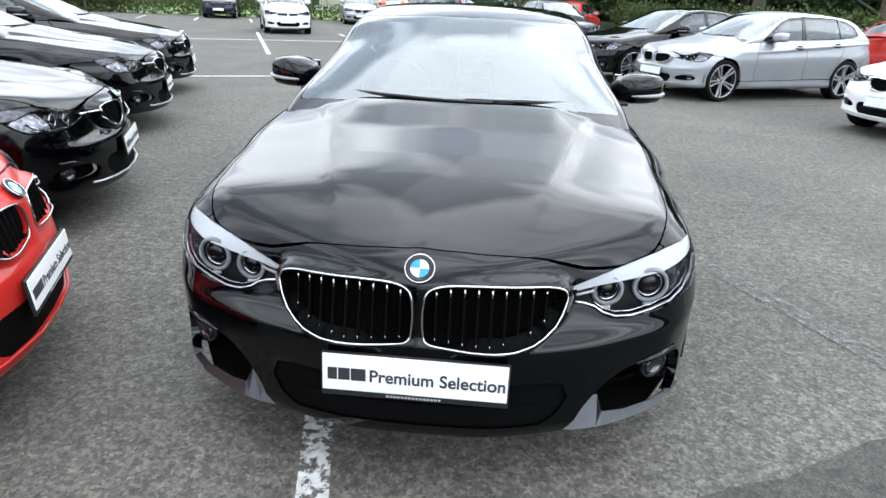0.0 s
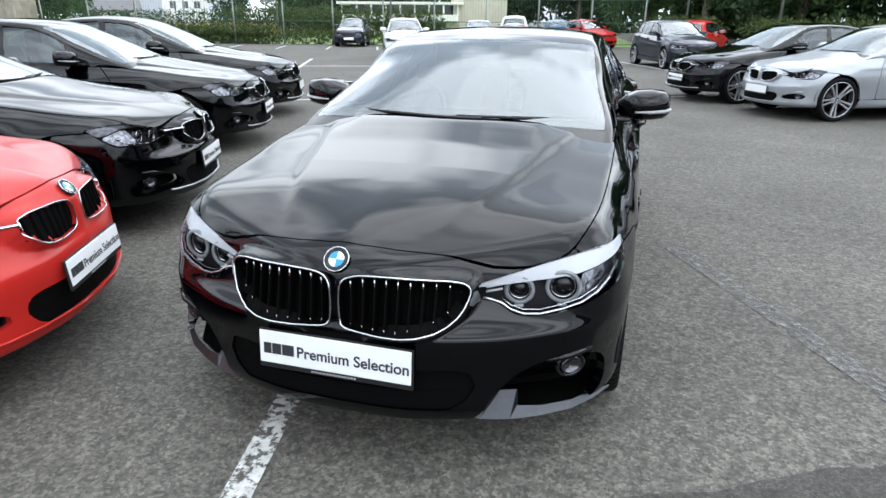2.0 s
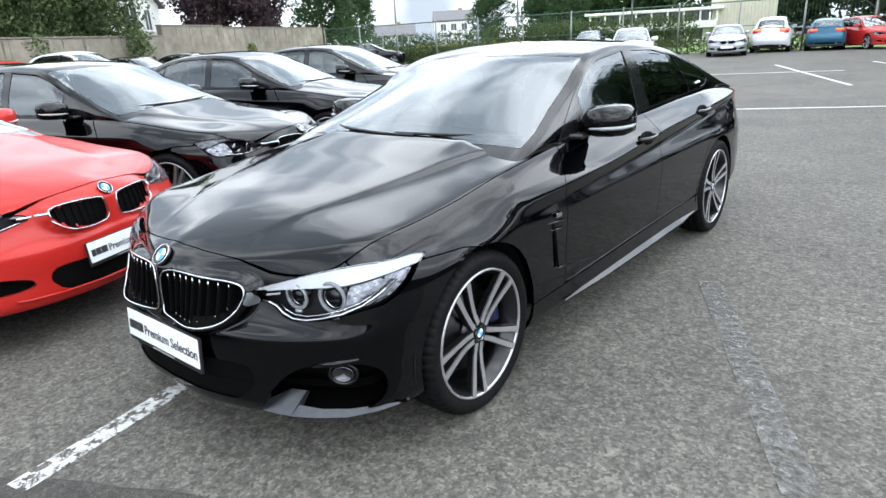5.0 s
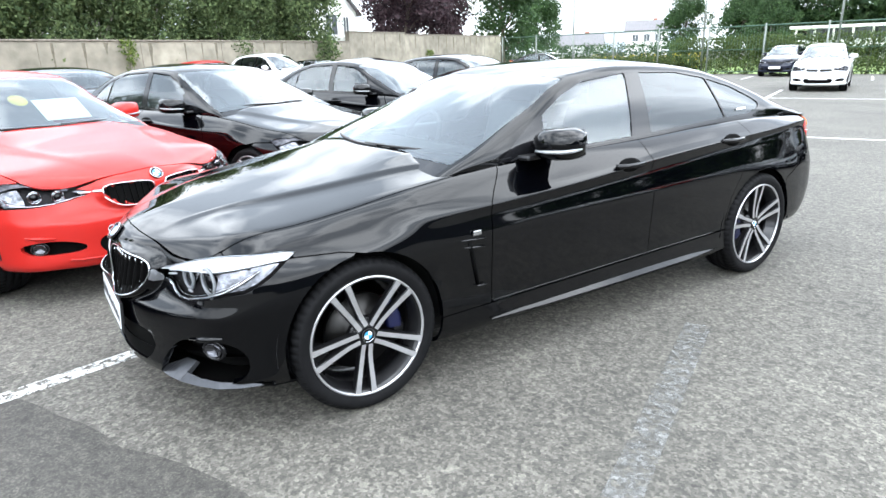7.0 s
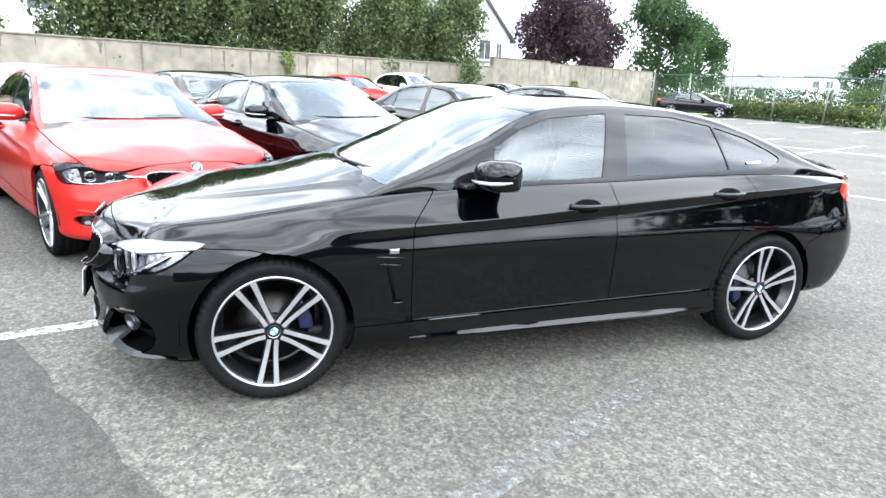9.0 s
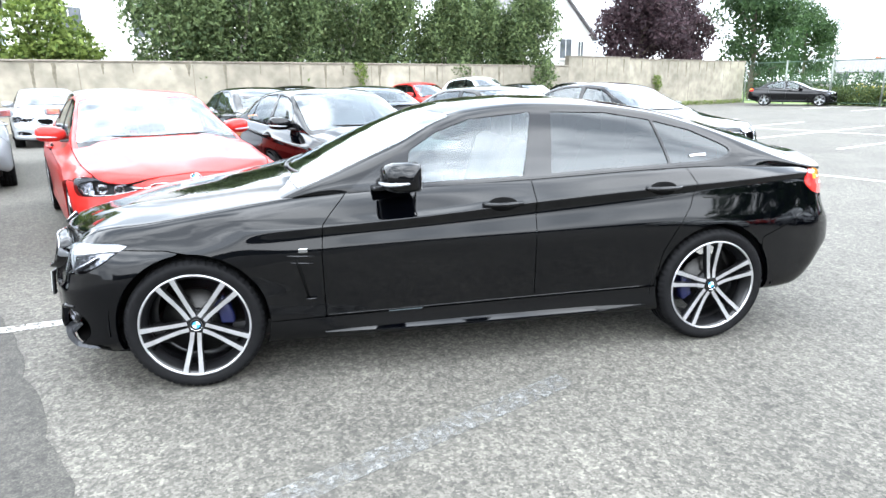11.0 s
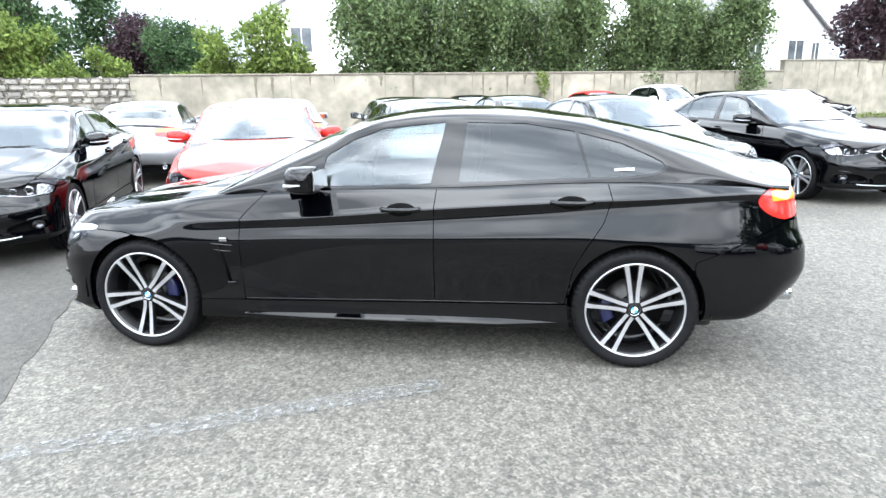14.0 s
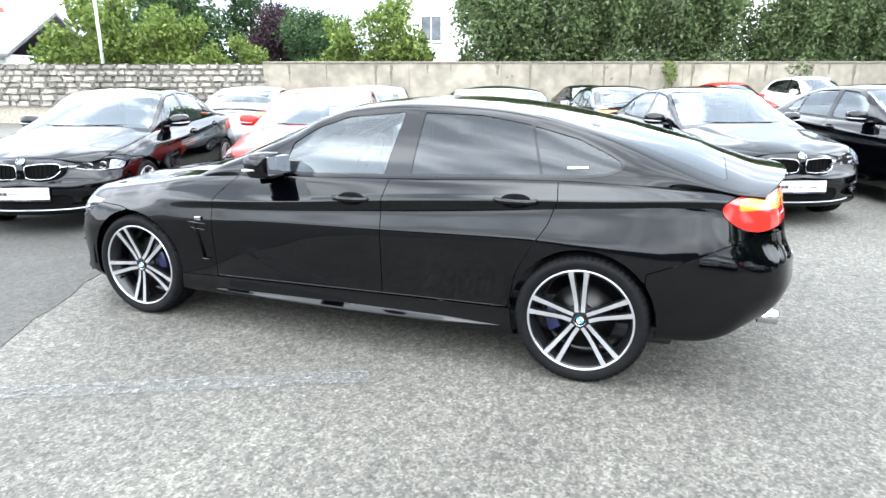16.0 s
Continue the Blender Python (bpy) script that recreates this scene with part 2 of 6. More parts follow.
def spline(pts, n):
    """n points evenly along a smooth curve through pts, and the arc length at each given point."""
    p = np.array(pts, float)
    k = np.r_[0, np.cumsum(np.linalg.norm(np.diff(p, axis=0), axis=1))]
    m = np.gradient(p, k, axis=0)
    t = np.linspace(0, k[-1], 4000)
    i = np.clip(np.searchsorted(k, t) - 1, 0, len(k) - 2)
    h = (k[i + 1] - k[i])[:, None]
    s = ((t - k[i])[:, None]) / h
    q = p[i] * (1 + 2 * s) * (1 - s) ** 2 + m[i] * h * s * (1 - s) ** 2 + p[i + 1] * s * s * (3 - 2 * s) + m[i + 1] * h * s * s * (s - 1)
    arc = np.r_[0, np.cumsum(np.linalg.norm(np.diff(q, axis=0), axis=1))]
    at = np.linspace(0, arc[-1], n)
    out = np.stack([np.interp(at, arc, q[:, c]) for c in range(p.shape[1])], 1)
    return out, at, np.interp(k, t, arc)


def sd(px, py, poly):
    """Signed distance to a polygon, positive inside."""
    q = np.array(poly, float)
    best = np.full(px.shape, 1e9)
    inside = np.zeros(px.shape, bool)
    for (ax, ay), (bx, by) in zip(q, np.roll(q, -1, 0)):
        ex, ey = bx - ax, by - ay
        t = np.clip(((px - ax) * ex + (py - ay) * ey) / (ex * ex + ey * ey + 1e-12), 0, 1)
        best = np.minimum(best, np.hypot(px - ax - t * ex, py - ay - t * ey))
        if ey:
            inside ^= ((ay > py) != (by > py)) & (px < (py - ay) / ey * ex + ax)
    return np.where(inside, best, -best)


def clip(V, F, f):
    """The part of a mesh of quads where the field f is positive, cut straight across the faces."""
    ins = f > 0
    cnt = ins[F].sum(1)
    faces = [tuple(r) for r in F[cnt == 4].tolist()]
    verts, cache = [], {}
    base = len(V)
    for quad in F[(cnt > 0) & (cnt < 4)].tolist():
        poly = []
        for a, b in zip(quad, quad[1:] + quad[:1]):
            if ins[a]:
                poly.append(a)
            if ins[a] != ins[b]:
                key = (a, b) if a < b else (b, a)
                if key not in cache:
                    t = f[key[0]] / (f[key[0]] - f[key[1]])
                    cache[key] = base + len(verts)
                    verts.append(V[key[0]] * (1 - t) + V[key[1]] * t)
                poly.append(cache[key])
        if len(poly) > 2:
            faces.append(tuple(poly))
    allv = np.concatenate([V, np.array(verts)]) if verts else V
    used = sorted({i for f_ in faces for i in f_})
    lut = {o: n for n, o in enumerate(used)}
    return allv[used] if used else np.zeros((0, 3)), [tuple(lut[i] for i in f_) for f_ in faces]


def normals_of(V, faces):
    n = np.zeros_like(V)
    for f in faces:
        a, b, c = V[f[0]], V[f[1]], V[f[2]]
        m = np.cross(b - a, c - a)
        if len(f) > 3:
            m = m + np.cross(c - a, V[f[3]] - a)
        for i in f:
            n[i] += m
    return n / (np.linalg.norm(n, axis=1, keepdims=True) + 1e-12)


def shell(name, V, faces, material, side="right", depth=0.012, out=0.0, warp=None):
    """A mesh of a panel: one side, the mirrored side or both welded, with its edges folded inwards."""
    if len(faces) == 0:
        return None
    if side == "left":
        V, faces = V * [-1, 1, 1], [f[::-1] for f in faces]
    elif side == "both":
        n = len(V)
        mid = np.abs(V[:, 0]) < 1e-5
        idx = np.where(mid, np.arange(n), np.cumsum(~mid) - 1 + n)
        V = np.concatenate([V, V[~mid] * [-1, 1, 1]])
        faces = faces + [tuple(int(idx[i]) for i in f[::-1]) for f in faces]
    nor = normals_of(V, faces)
    V = V + nor * out
    count = {}
    for f in faces:
        for a, b in zip(f, f[1:] + f[:1]):
            count[(a, b)] = 1
    rim, ring = {}, []
    faces = list(faces)
    verts = list(map(tuple, V))
    if depth:
        edge = [(a, b) for (a, b) in count if (b, a) not in count]
        for a, b in edge:
            for i in (a, b):
                if i not in rim:
                    rim[i] = len(verts)
                    verts.append(tuple(V[i]))
                    verts.append(tuple(V[i] - nor[i] * depth))
            ring.append((rim[b], rim[a], rim[a] + 1, rim[b] + 1))
    if warp is not None:
        verts = list(map(tuple, warp(np.array(verts))))
    me = bpy.data.meshes.new(name)
    me.from_pydata(verts, [], faces + ring)
    me.materials.append(material)
    me.polygons.foreach_set("use_smooth", [True] * len(me.polygons))
    me.update()
    return me


def part(name, data, material, parent, label="", m=None):
    """Links a mesh or bmesh as one object under a thing or part."""
    if data is None:
        return None
    if isinstance(data, bmesh.types.BMesh):
        me = bpy.data.meshes.new(name)
        data.to_mesh(me)
        data.free()
        data = me
    if material is not None and not data.materials:
        data.materials.append(material)
    ob = new(name, data)
    ob.parent = parent
    if m is not None:
        ob.matrix_basis = m
    if label:
        tagged(ob, label)
    return ob


def smooth(bm, on=True):
    for f in bm.faces:
        f.smooth = on
    return bm


def box(sx, sy, sz, bevel=0.0, at=(0, 0, 0), seg=2, bm=None):
    own = bm or bmesh.new()
    made = bmesh.ops.create_cube(own, size=1.0, matrix=Matrix.Translation(at) @ Matrix.Diagonal((sx, sy, sz, 1)))
    if bevel:
        edges = list({e for v in made["verts"] for e in v.link_edges})
        bmesh.ops.bevel(own, geom=edges, offset=bevel, segments=seg, profile=0.5, affect="EDGES")
    return own


def lathe(profile, seg=48, axis="x", ridge=None, bm=None, a0=0.0, a1=2 * math.pi):
    """A turned shape from (along, radius) pairs round an axis."""
    own = bm or bmesh.new()
    rings = []
    full = abs(a1 - a0 - 2 * math.pi) < 1e-6
    for s in range(seg if full else seg + 1):
        a = a0 + (a1 - a0) * s / seg
        row = []
        for k, (h, r) in enumerate(profile):
            rr = r - (ridge[k] if ridge and s % 5 == 0 else 0.0)
            co = (h, rr * math.cos(a), rr * math.sin(a)) if axis == "x" else (rr * math.cos(a), rr * math.sin(a), h)
            row.append(own.verts.new(co))
        rings.append(row)
    n = len(rings)
    for s in range(n if full else n - 1):
        r0, r1 = rings[s], rings[(s + 1) % n]
        for k in range(len(profile) - 1):
            try:
                own.faces.new((r0[k], r0[k + 1], r1[k + 1], r1[k]))
            except ValueError:
                pass
    bmesh.ops.recalc_face_normals(own, faces=own.faces)
    return smooth(own)


def tube(points, radius, seg=8, closed=False, bm=None):
    """A round bar along points."""
    own = bm or bmesh.new()
    pts = [Vector(p) for p in points]
    rings = []
    n = len(pts)
    for i, p in enumerate(pts):
        d = (pts[(i + 1) % n] - pts[i - 1]) if closed else (pts[min(i + 1, n - 1)] - pts[max(i - 1, 0)])
        q = d.normalized().to_track_quat("Z", "Y").to_matrix()
        r = radius[i] if isinstance(radius, (list, tuple)) else radius
        rings.append([own.verts.new(p + q @ Vector((r * math.cos(2 * math.pi * k / seg), r * math.sin(2 * math.pi * k / seg), 0))) for k in range(seg)])
    for i in range(n if closed else n - 1):
        r0, r1 = rings[i], rings[(i + 1) % n]
        for k in range(seg):
            own.faces.new((r0[k], r0[(k + 1) % seg], r1[(k + 1) % seg], r1[k]))
    if not closed:
        own.faces.new(rings[0][::-1])
        own.faces.new(rings[-1])
    return smooth(own)


# ---- cars ----
PLAN = [(0, -.825), (.22, -.812), (.43, -.752), (.61, -.672), (.765, -.575), (.85, -.435), (.888, -.24), (.902, 0), (.905, .3), (.908, 1.0),
        (.908, 1.8), (.912, 2.5), (.912, 2.81), (.905, 3.1), (.88, 3.35), (.83, 3.55), (.74, 3.68), (.55, 3.76), (.3, 3.79), (0, 3.80)]
SPINE_Y = [-.45, -.44, -.42, -.39, -.34, -.28, -.15, .02, .3, 1.0, 1.8, 2.5, 2.81, 3.05, 3.2, 3.28, 3.32, 3.34, 3.35, 3.36]
# the body's section (height, inset) at some places round the plan
SECTIONS = {
    0: [(.2, .1), (.215, .02), (.27, 0), (.36, .006), (.44, .002), (.508, .003), (.552, .016), (.66, .022), (.7, .031), (.722, .048)],
    2: [(.2, .1), (.215, .02), (.27, 0), (.36, .006), (.44, .003), (.500, .008), (.550, .050), (.635, .086), (.695, .098), (.748, .116)],
    4: [(.21, .08), (.228, .02), (.27, 0), (.36, .006), (.44, .004), (.506, .002), (.560, .014), (.66, .038), (.735, .090), (.792, .142)],
    5: [(.21, .075), (.23, .025), (.275, .005), (.36, .005), (.45, .002), (.530, 0), (.600, .008), (.69, .028), (.760, .068), (.808, .128)],
    6: [(.21, .07), (.235, .03), (.28, .01), (.36, .005), (.46, 0), (.56, 0), (.65, .012), (.73, .042), (.785, .080), (.822, .12)],
    7: [(.21, .07), (.235, .03), (.28, .01), (.36, 0), (.46, 0), (.58, 0), (.675, .010), (.75, .044), (.805, .082), (.852, .122)],
    8: [(.19, .09), (.21, .05), (.27, .025), (.34, .02), (.45, .02), (.64, .008), (.735, .020), (.775, .026), (.845, .062), (.898, .115)],
    9: [(.19, .1), (.205, .04), (.25, .015), (.325, .022), (.45, .018), (.69, .008), (.766, .028), (.812, .019), (.840, .052), (.955, .14)],
    10: [(.19, .1), (.205, .04), (.25, .015), (.335, .022), (.45, .018), (.70, .004), (.814, .034), (.870, .023), (.896, .055), (.975, .14)],
    11: [(.19, .1), (.205, .04), (.25, .015), (.335, .02), (.45, .018), (.71, .002), (.862, .042), (.910, .031), (.932, .062), (1.0, .14)],
    12: [(.25, .1), (.265, .05), (.29, .02), (.335, .005), (.45, .003), (.70, 0), (.882, .048), (.922, .040), (.944, .066), (1.005, .135)],
    14: [(.27, .06), (.285, .03), (.32, .008), (.37, 0), (.46, 0), (.66, .006), (.912, .056), (.945, .051), (.967, .09), (.985, .13)],
    16: [(.35, .12), (.37, .085), (.42, .045), (.48, .015), (.54, 0), (.64, .008), (.75, .05), (.9, .085), (.95, .105), (.98, .14)],
    19: [(.37, .12), (.39, .085), (.43, .045), (.49, .012), (.56, .003), (.64, .02), (.72, .05), (.85, .07), (.97, .085), (1.02, .075)],
}
SPINE = [(-.777, .722), (-.725, .763), (-.61, .800), (-.4, .842), (0, .90), (.3, .943), (.5, .964), (.7, .97), (1.7, .975), (2.8, 1.0), (3.3, 1.01), (3.6, 1.02), (3.74, 1.025)]
HOOD = [(-1, -.715), (0, -.715), (.22, -.690), (.43, -.640), (.55, -.597), (.64, -.553), (.692, -.505), (.726, -.42), (.746, -.31), (.762, -.1), (.772, .3), (.768, .56), (.735, .645), (.60, .575), (.3, .455), (0, .42), (-1, .38)]
DOOR_F = [(.80, .985), (.74, .915), (.672, .845), (.636, .80), (.625, .66), (.63, .33), (1.735, .345), (1.735, .84), (1.75, 1.15), (.80, 1.15)]
DOOR_R = [(1.735, .345), (2.44, .355), (2.48, .55), (2.55, .68), (2.63, .80), (2.67, .92), (2.62, 1.15), (1.75, 1.15), (1.735, .84)]
SILL = [(.30, 0), (2.50, 0), (2.50, .352), (.40, .325), (.30, .32)]
REAR_BUMPER = [(3.10, 0), (3.10, .60), (3.25, .66), (3.42, .74), (3.56, .80), (5, .80), (5, 0)]
HEADLAMP = [(0.425, 0.66), (0.431, 0.662), (0.513, 0.688), (0.573, 0.707), (0.635, 0.724), (0.713, 0.742), (0.773, 0.75), (0.833, 0.752), (0.963, 0.75), (0.963, 0.63), (0.81, 0.616), (0.713, 0.582), (0.633, 0.567), (0.563, 0.562), (0.523, 0.575), (0.493, 0.597), (0.463, 0.609), (0.437, 0.611), (0.429, 0.614)]
LAMP_SIDE = [(-.262, .742), (-.29, .726), (-.325, .702), (-.365, .671), (-.42, .638), (-.475, .612), (-.53, .592), (-.60, .570), (-.7, .552), (-1, .5), (-1, .9), (-.6, .80), (-.434, .775), (-.34, .757)]
KIDNEY_SALOON = [(.040, .575), (.10, .562), (.20, .562), (.28, .575), (.33, .605), (.352, .650), (.352, .695), (.28, .708), (.18, .706), (.09, .698), (.042, .690), (.036, .63)]
HEADLAMP_SALOON = [(.400, .676), (.44, .688), (.54, .712), (.637, .744), (.72, .764), (.80, .766), (.95, .75), (.95, .61), (.80, .622), (.70, .618), (.60, .622), (.52, .632), (.44, .650), (.402, .654)]
KIDNEY = [(.016, .55), (.024, .526), (.08, .518), (.18, .518), (.28, .527), (.342, .545), (.384, .582), (.404, .622), (.412, .655), (.396, .680), (.32, .691), (.21, .696), (.11, .694), (.05, .690), (.018, .674), (.012, .61)]
TAILLAMP = [(3.385, .905), (3.44, .965), (3.62, .975), (3.72, .97), (3.72, .835), (3.66, .825), (3.56, .80), (3.45, .84)]
LOWER_MOUTH = [(-1, .262), (.36, .262), (.41, .295), (.44, .345), (.42, .395), (.36, .405), (-1, .405)]
# lower and upper edge of the bumper's corner blade
BLADE = [((.414, -.742, .230), (.418, -.738, .240)), ((.455, -.732, .221), (.470, -.668, .268)), ((.500, -.716, .216), (.500, -.645, .285)), ((.545, -.696, .214), (.553, -.618, .281)),
         ((.562, -.690, .214), (.562, -.664, .250)), ((.64, -.648, .216), (.636, -.630, .243)), ((.73, -.592, .223), (.724, -.576, .247)), ((.80, -.522, .236), (.792, -.512, .254)), ((.845, -.458, .247), (.842, -.455, .254))]
LOW_CUT = [(.40, .18), (.90, .18), (.90, .25), (.80, .256), (.575, .256), (.565, .288), (.495, .292)]
INTAKE_SALOON = [(.49, .335), (.58, .318), (.76, .328), (.80, .352), (.80, .395), (.72, .412), (.60, .402), (.50, .365)]
INTAKE = [(.455, .262), (.50, .236), (.62, .230), (.78, .244), (.83, .30), (.81, .425), (.69, .432), (.57, .40)]



def rounded(poly, times=2):
    """A polygon with its corners cut off twice over."""
    for _ in range(times):
        out = []
        for (ax, ay), (bx, by) in zip(poly, poly[1:] + poly[:1]):
            out += [(ax * .75 + bx * .25, ay * .75 + by * .25), (ax * .25 + bx * .75, ay * .25 + by * .75)]
        poly = out
    return poly


HOOD = rounded([(-px_, py_) for px_, py_ in HOOD[2:-2][::-1]] + HOOD[1:-1], 1)
HEADLAMP, KIDNEY, TAILLAMP, INTAKE, KIDNEY_SALOON, HEADLAMP_SALOON, INTAKE_SALOON = (rounded(p_) for p_ in (HEADLAMP, KIDNEY, TAILLAMP, INTAKE, KIDNEY_SALOON, HEADLAMP_SALOON, INTAKE_SALOON))
COUPE = dict(
    centre=[(.3, .91), (.38, .955), (.5, 1.01), (.7, 1.105), (.9, 1.195), (1.1, 1.275), (1.25, 1.325), (1.4, 1.355), (1.6, 1.378), (1.8, 1.387), (2.0, 1.385), (2.2, 1.372),
            (2.4, 1.35), (2.7, 1.30), (3.0, 1.235), (3.3, 1.155), (3.5, 1.085), (3.62, 1.05), (3.74, 1.032)],
    rail_z=[(.3, .86), (.55, .965), (.7, 1.02), (.9, 1.10), (1.06, 1.165), (1.25, 1.265), (1.43, 1.32), (1.8, 1.352), (2.2, 1.338), (2.5, 1.30), (2.75, 1.235), (3.0, 1.15), (3.2, 1.08), (3.4, 1.02), (3.6, .985), (3.72, .975)],
    rail_x=[(.3, .74), (.55, .74), (.9, .68), (1.25, .625), (1.43, .60), (1.8, .585), (2.2, .585), (2.5, .60), (2.75, .625), (3.0, .665), (3.2, .70), (3.4, .73), (3.6, .74), (3.72, .70)],
    base_x=[(.3, .74), (.8, .765), (2.5, .765), (3.0, .77), (3.4, .74), (3.6, .745), (3.72, .71)],
    base_z=[(.3, .88), (.8, .935), (1.7, .955), (2.56, .985), (3.0, .995), (3.4, .98), (3.72, .95)],
    dlo=[(.775, .946), (1.12, .958), (1.71, .975), (2.56, 1.008), (2.78, 1.016), (2.88, 1.030), (2.94, 1.052), (2.962, 1.078), (2.945, 1.106), (2.88, 1.140), (2.73, 1.205), (2.47, 1.27), (2.22, 1.31), (1.79, 1.322), (1.43, 1.29), (1.25, 1.23), (1.06, 1.12), (.90, 1.03)],
    splits=[((1.695, .95), (1.79, 1.35)), ((1.855, .95), (1.90, 1.35)), ((2.57, .98), (2.47, 1.30)), ((2.585, .98), (2.485, 1.30))],
    screen_top=1.235, rear_from=2.70, rear_to=3.42, tail=3.74)
SEDAN = dict(
    centre=[(.3, .91), (.38, .955), (.5, 1.01), (.7, 1.11), (.9, 1.205), (1.1, 1.29), (1.25, 1.345), (1.4, 1.38), (1.6, 1.405), (1.8, 1.415), (2.0, 1.412), (2.2, 1.40),
            (2.4, 1.375), (2.6, 1.335), (2.8, 1.27), (3.0, 1.18), (3.15, 1.11), (3.25, 1.075), (3.4, 1.06), (3.6, 1.05), (3.72, 1.05)],
    rail_z=[(.3, .86), (.55, .965), (.7, 1.02), (.9, 1.11), (1.06, 1.18), (1.25, 1.285), (1.43, 1.345), (1.8, 1.375), (2.2, 1.36), (2.45, 1.32), (2.65, 1.25), (2.85, 1.16), (3.05, 1.07), (3.25, 1.02), (3.5, 1.0), (3.72, .985)],
    rail_x=[(.3, .74), (.55, .74), (.9, .68), (1.25, .62), (1.43, .595), (1.8, .58), (2.2, .58), (2.45, .595), (2.65, .62), (2.85, .65), (3.05, .69), (3.25, .71), (3.5, .72), (3.72, .69)],
    base_x=[(.3, .74), (.8, .765), (2.5, .765), (3.0, .77), (3.4, .74), (3.6, .745), (3.72, .71)],
    base_z=[(.3, .88), (.8, .935), (1.7, .955), (2.56, .985), (3.0, .995), (3.4, .98), (3.72, .95)],
    dlo=[(.80, .958), (1.12, .958), (1.71, .975), (2.5, 1.0), (2.68, 1.02), (2.76, 1.06), (2.62, 1.19), (2.45, 1.27), (2.22, 1.325), (1.79, 1.342), (1.43, 1.31), (1.25, 1.25), (1.06, 1.13), (.90, 1.035)],
    splits=[((1.70, .95), (1.72, 1.40)), ((1.79, .95), (1.80, 1.40)), ((2.47, .98), (2.42, 1.30)), ((2.49, .98), (2.44, 1.30))],
    screen_top=1.245, rear_from=2.55, rear_to=3.16, tail=3.72)
HATCH = dict(
    centre=[(.3, .91), (.38, .955), (.5, 1.015), (.7, 1.12), (.9, 1.215), (1.1, 1.30), (1.25, 1.35), (1.4, 1.385), (1.6, 1.41), (1.8, 1.42), (2.0, 1.42), (2.4, 1.405),
            (2.8, 1.375), (3.1, 1.34), (3.3, 1.30), (3.45, 1.22), (3.6, 1.12), (3.72, 1.05)],
    rail_z=[(.3, .86), (.55, .965), (.7, 1.02), (.9, 1.12), (1.06, 1.19), (1.25, 1.29), (1.43, 1.345), (1.8, 1.38), (2.2, 1.375), (2.6, 1.355), (2.9, 1.325), (3.15, 1.27), (3.35, 1.18), (3.5, 1.10), (3.65, 1.02), (3.72, .985)],
    rail_x=[(.3, .74), (.55, .74), (.9, .68), (1.25, .62), (1.43, .595), (1.8, .58), (2.2, .58), (2.6, .585), (2.9, .60), (3.15, .62), (3.35, .65), (3.5, .68), (3.65, .70), (3.72, .70)],
    base_x=[(.3, .74), (.8, .765), (2.5, .765), (3.0, .77), (3.4, .74), (3.6, .745), (3.72, .71)],
    base_z=[(.3, .88), (.8, .935), (1.7, .955), (2.56, .985), (3.0, .995), (3.4, .98), (3.72, .95)],
    dlo=[(.80, .958), (1.12, .958), (1.71, .975), (2.56, 1.0), (3.05, 1.04), (3.14, 1.08), (3.05, 1.2), (2.9, 1.27), (2.6, 1.325), (2.22, 1.34), (1.79, 1.345), (1.43, 1.31), (1.25, 1.25), (1.06, 1.13), (.90, 1.035)],
    splits=[((1.70, .95), (1.72, 1.40)), ((1.79, .95), (1.80, 1.40)), ((2.62, .98), (2.60, 1.36)), ((2.65, .98), (2.63, 1.36))],
    screen_top=1.25, rear_from=3.25, rear_to=3.62, tail=3.72)


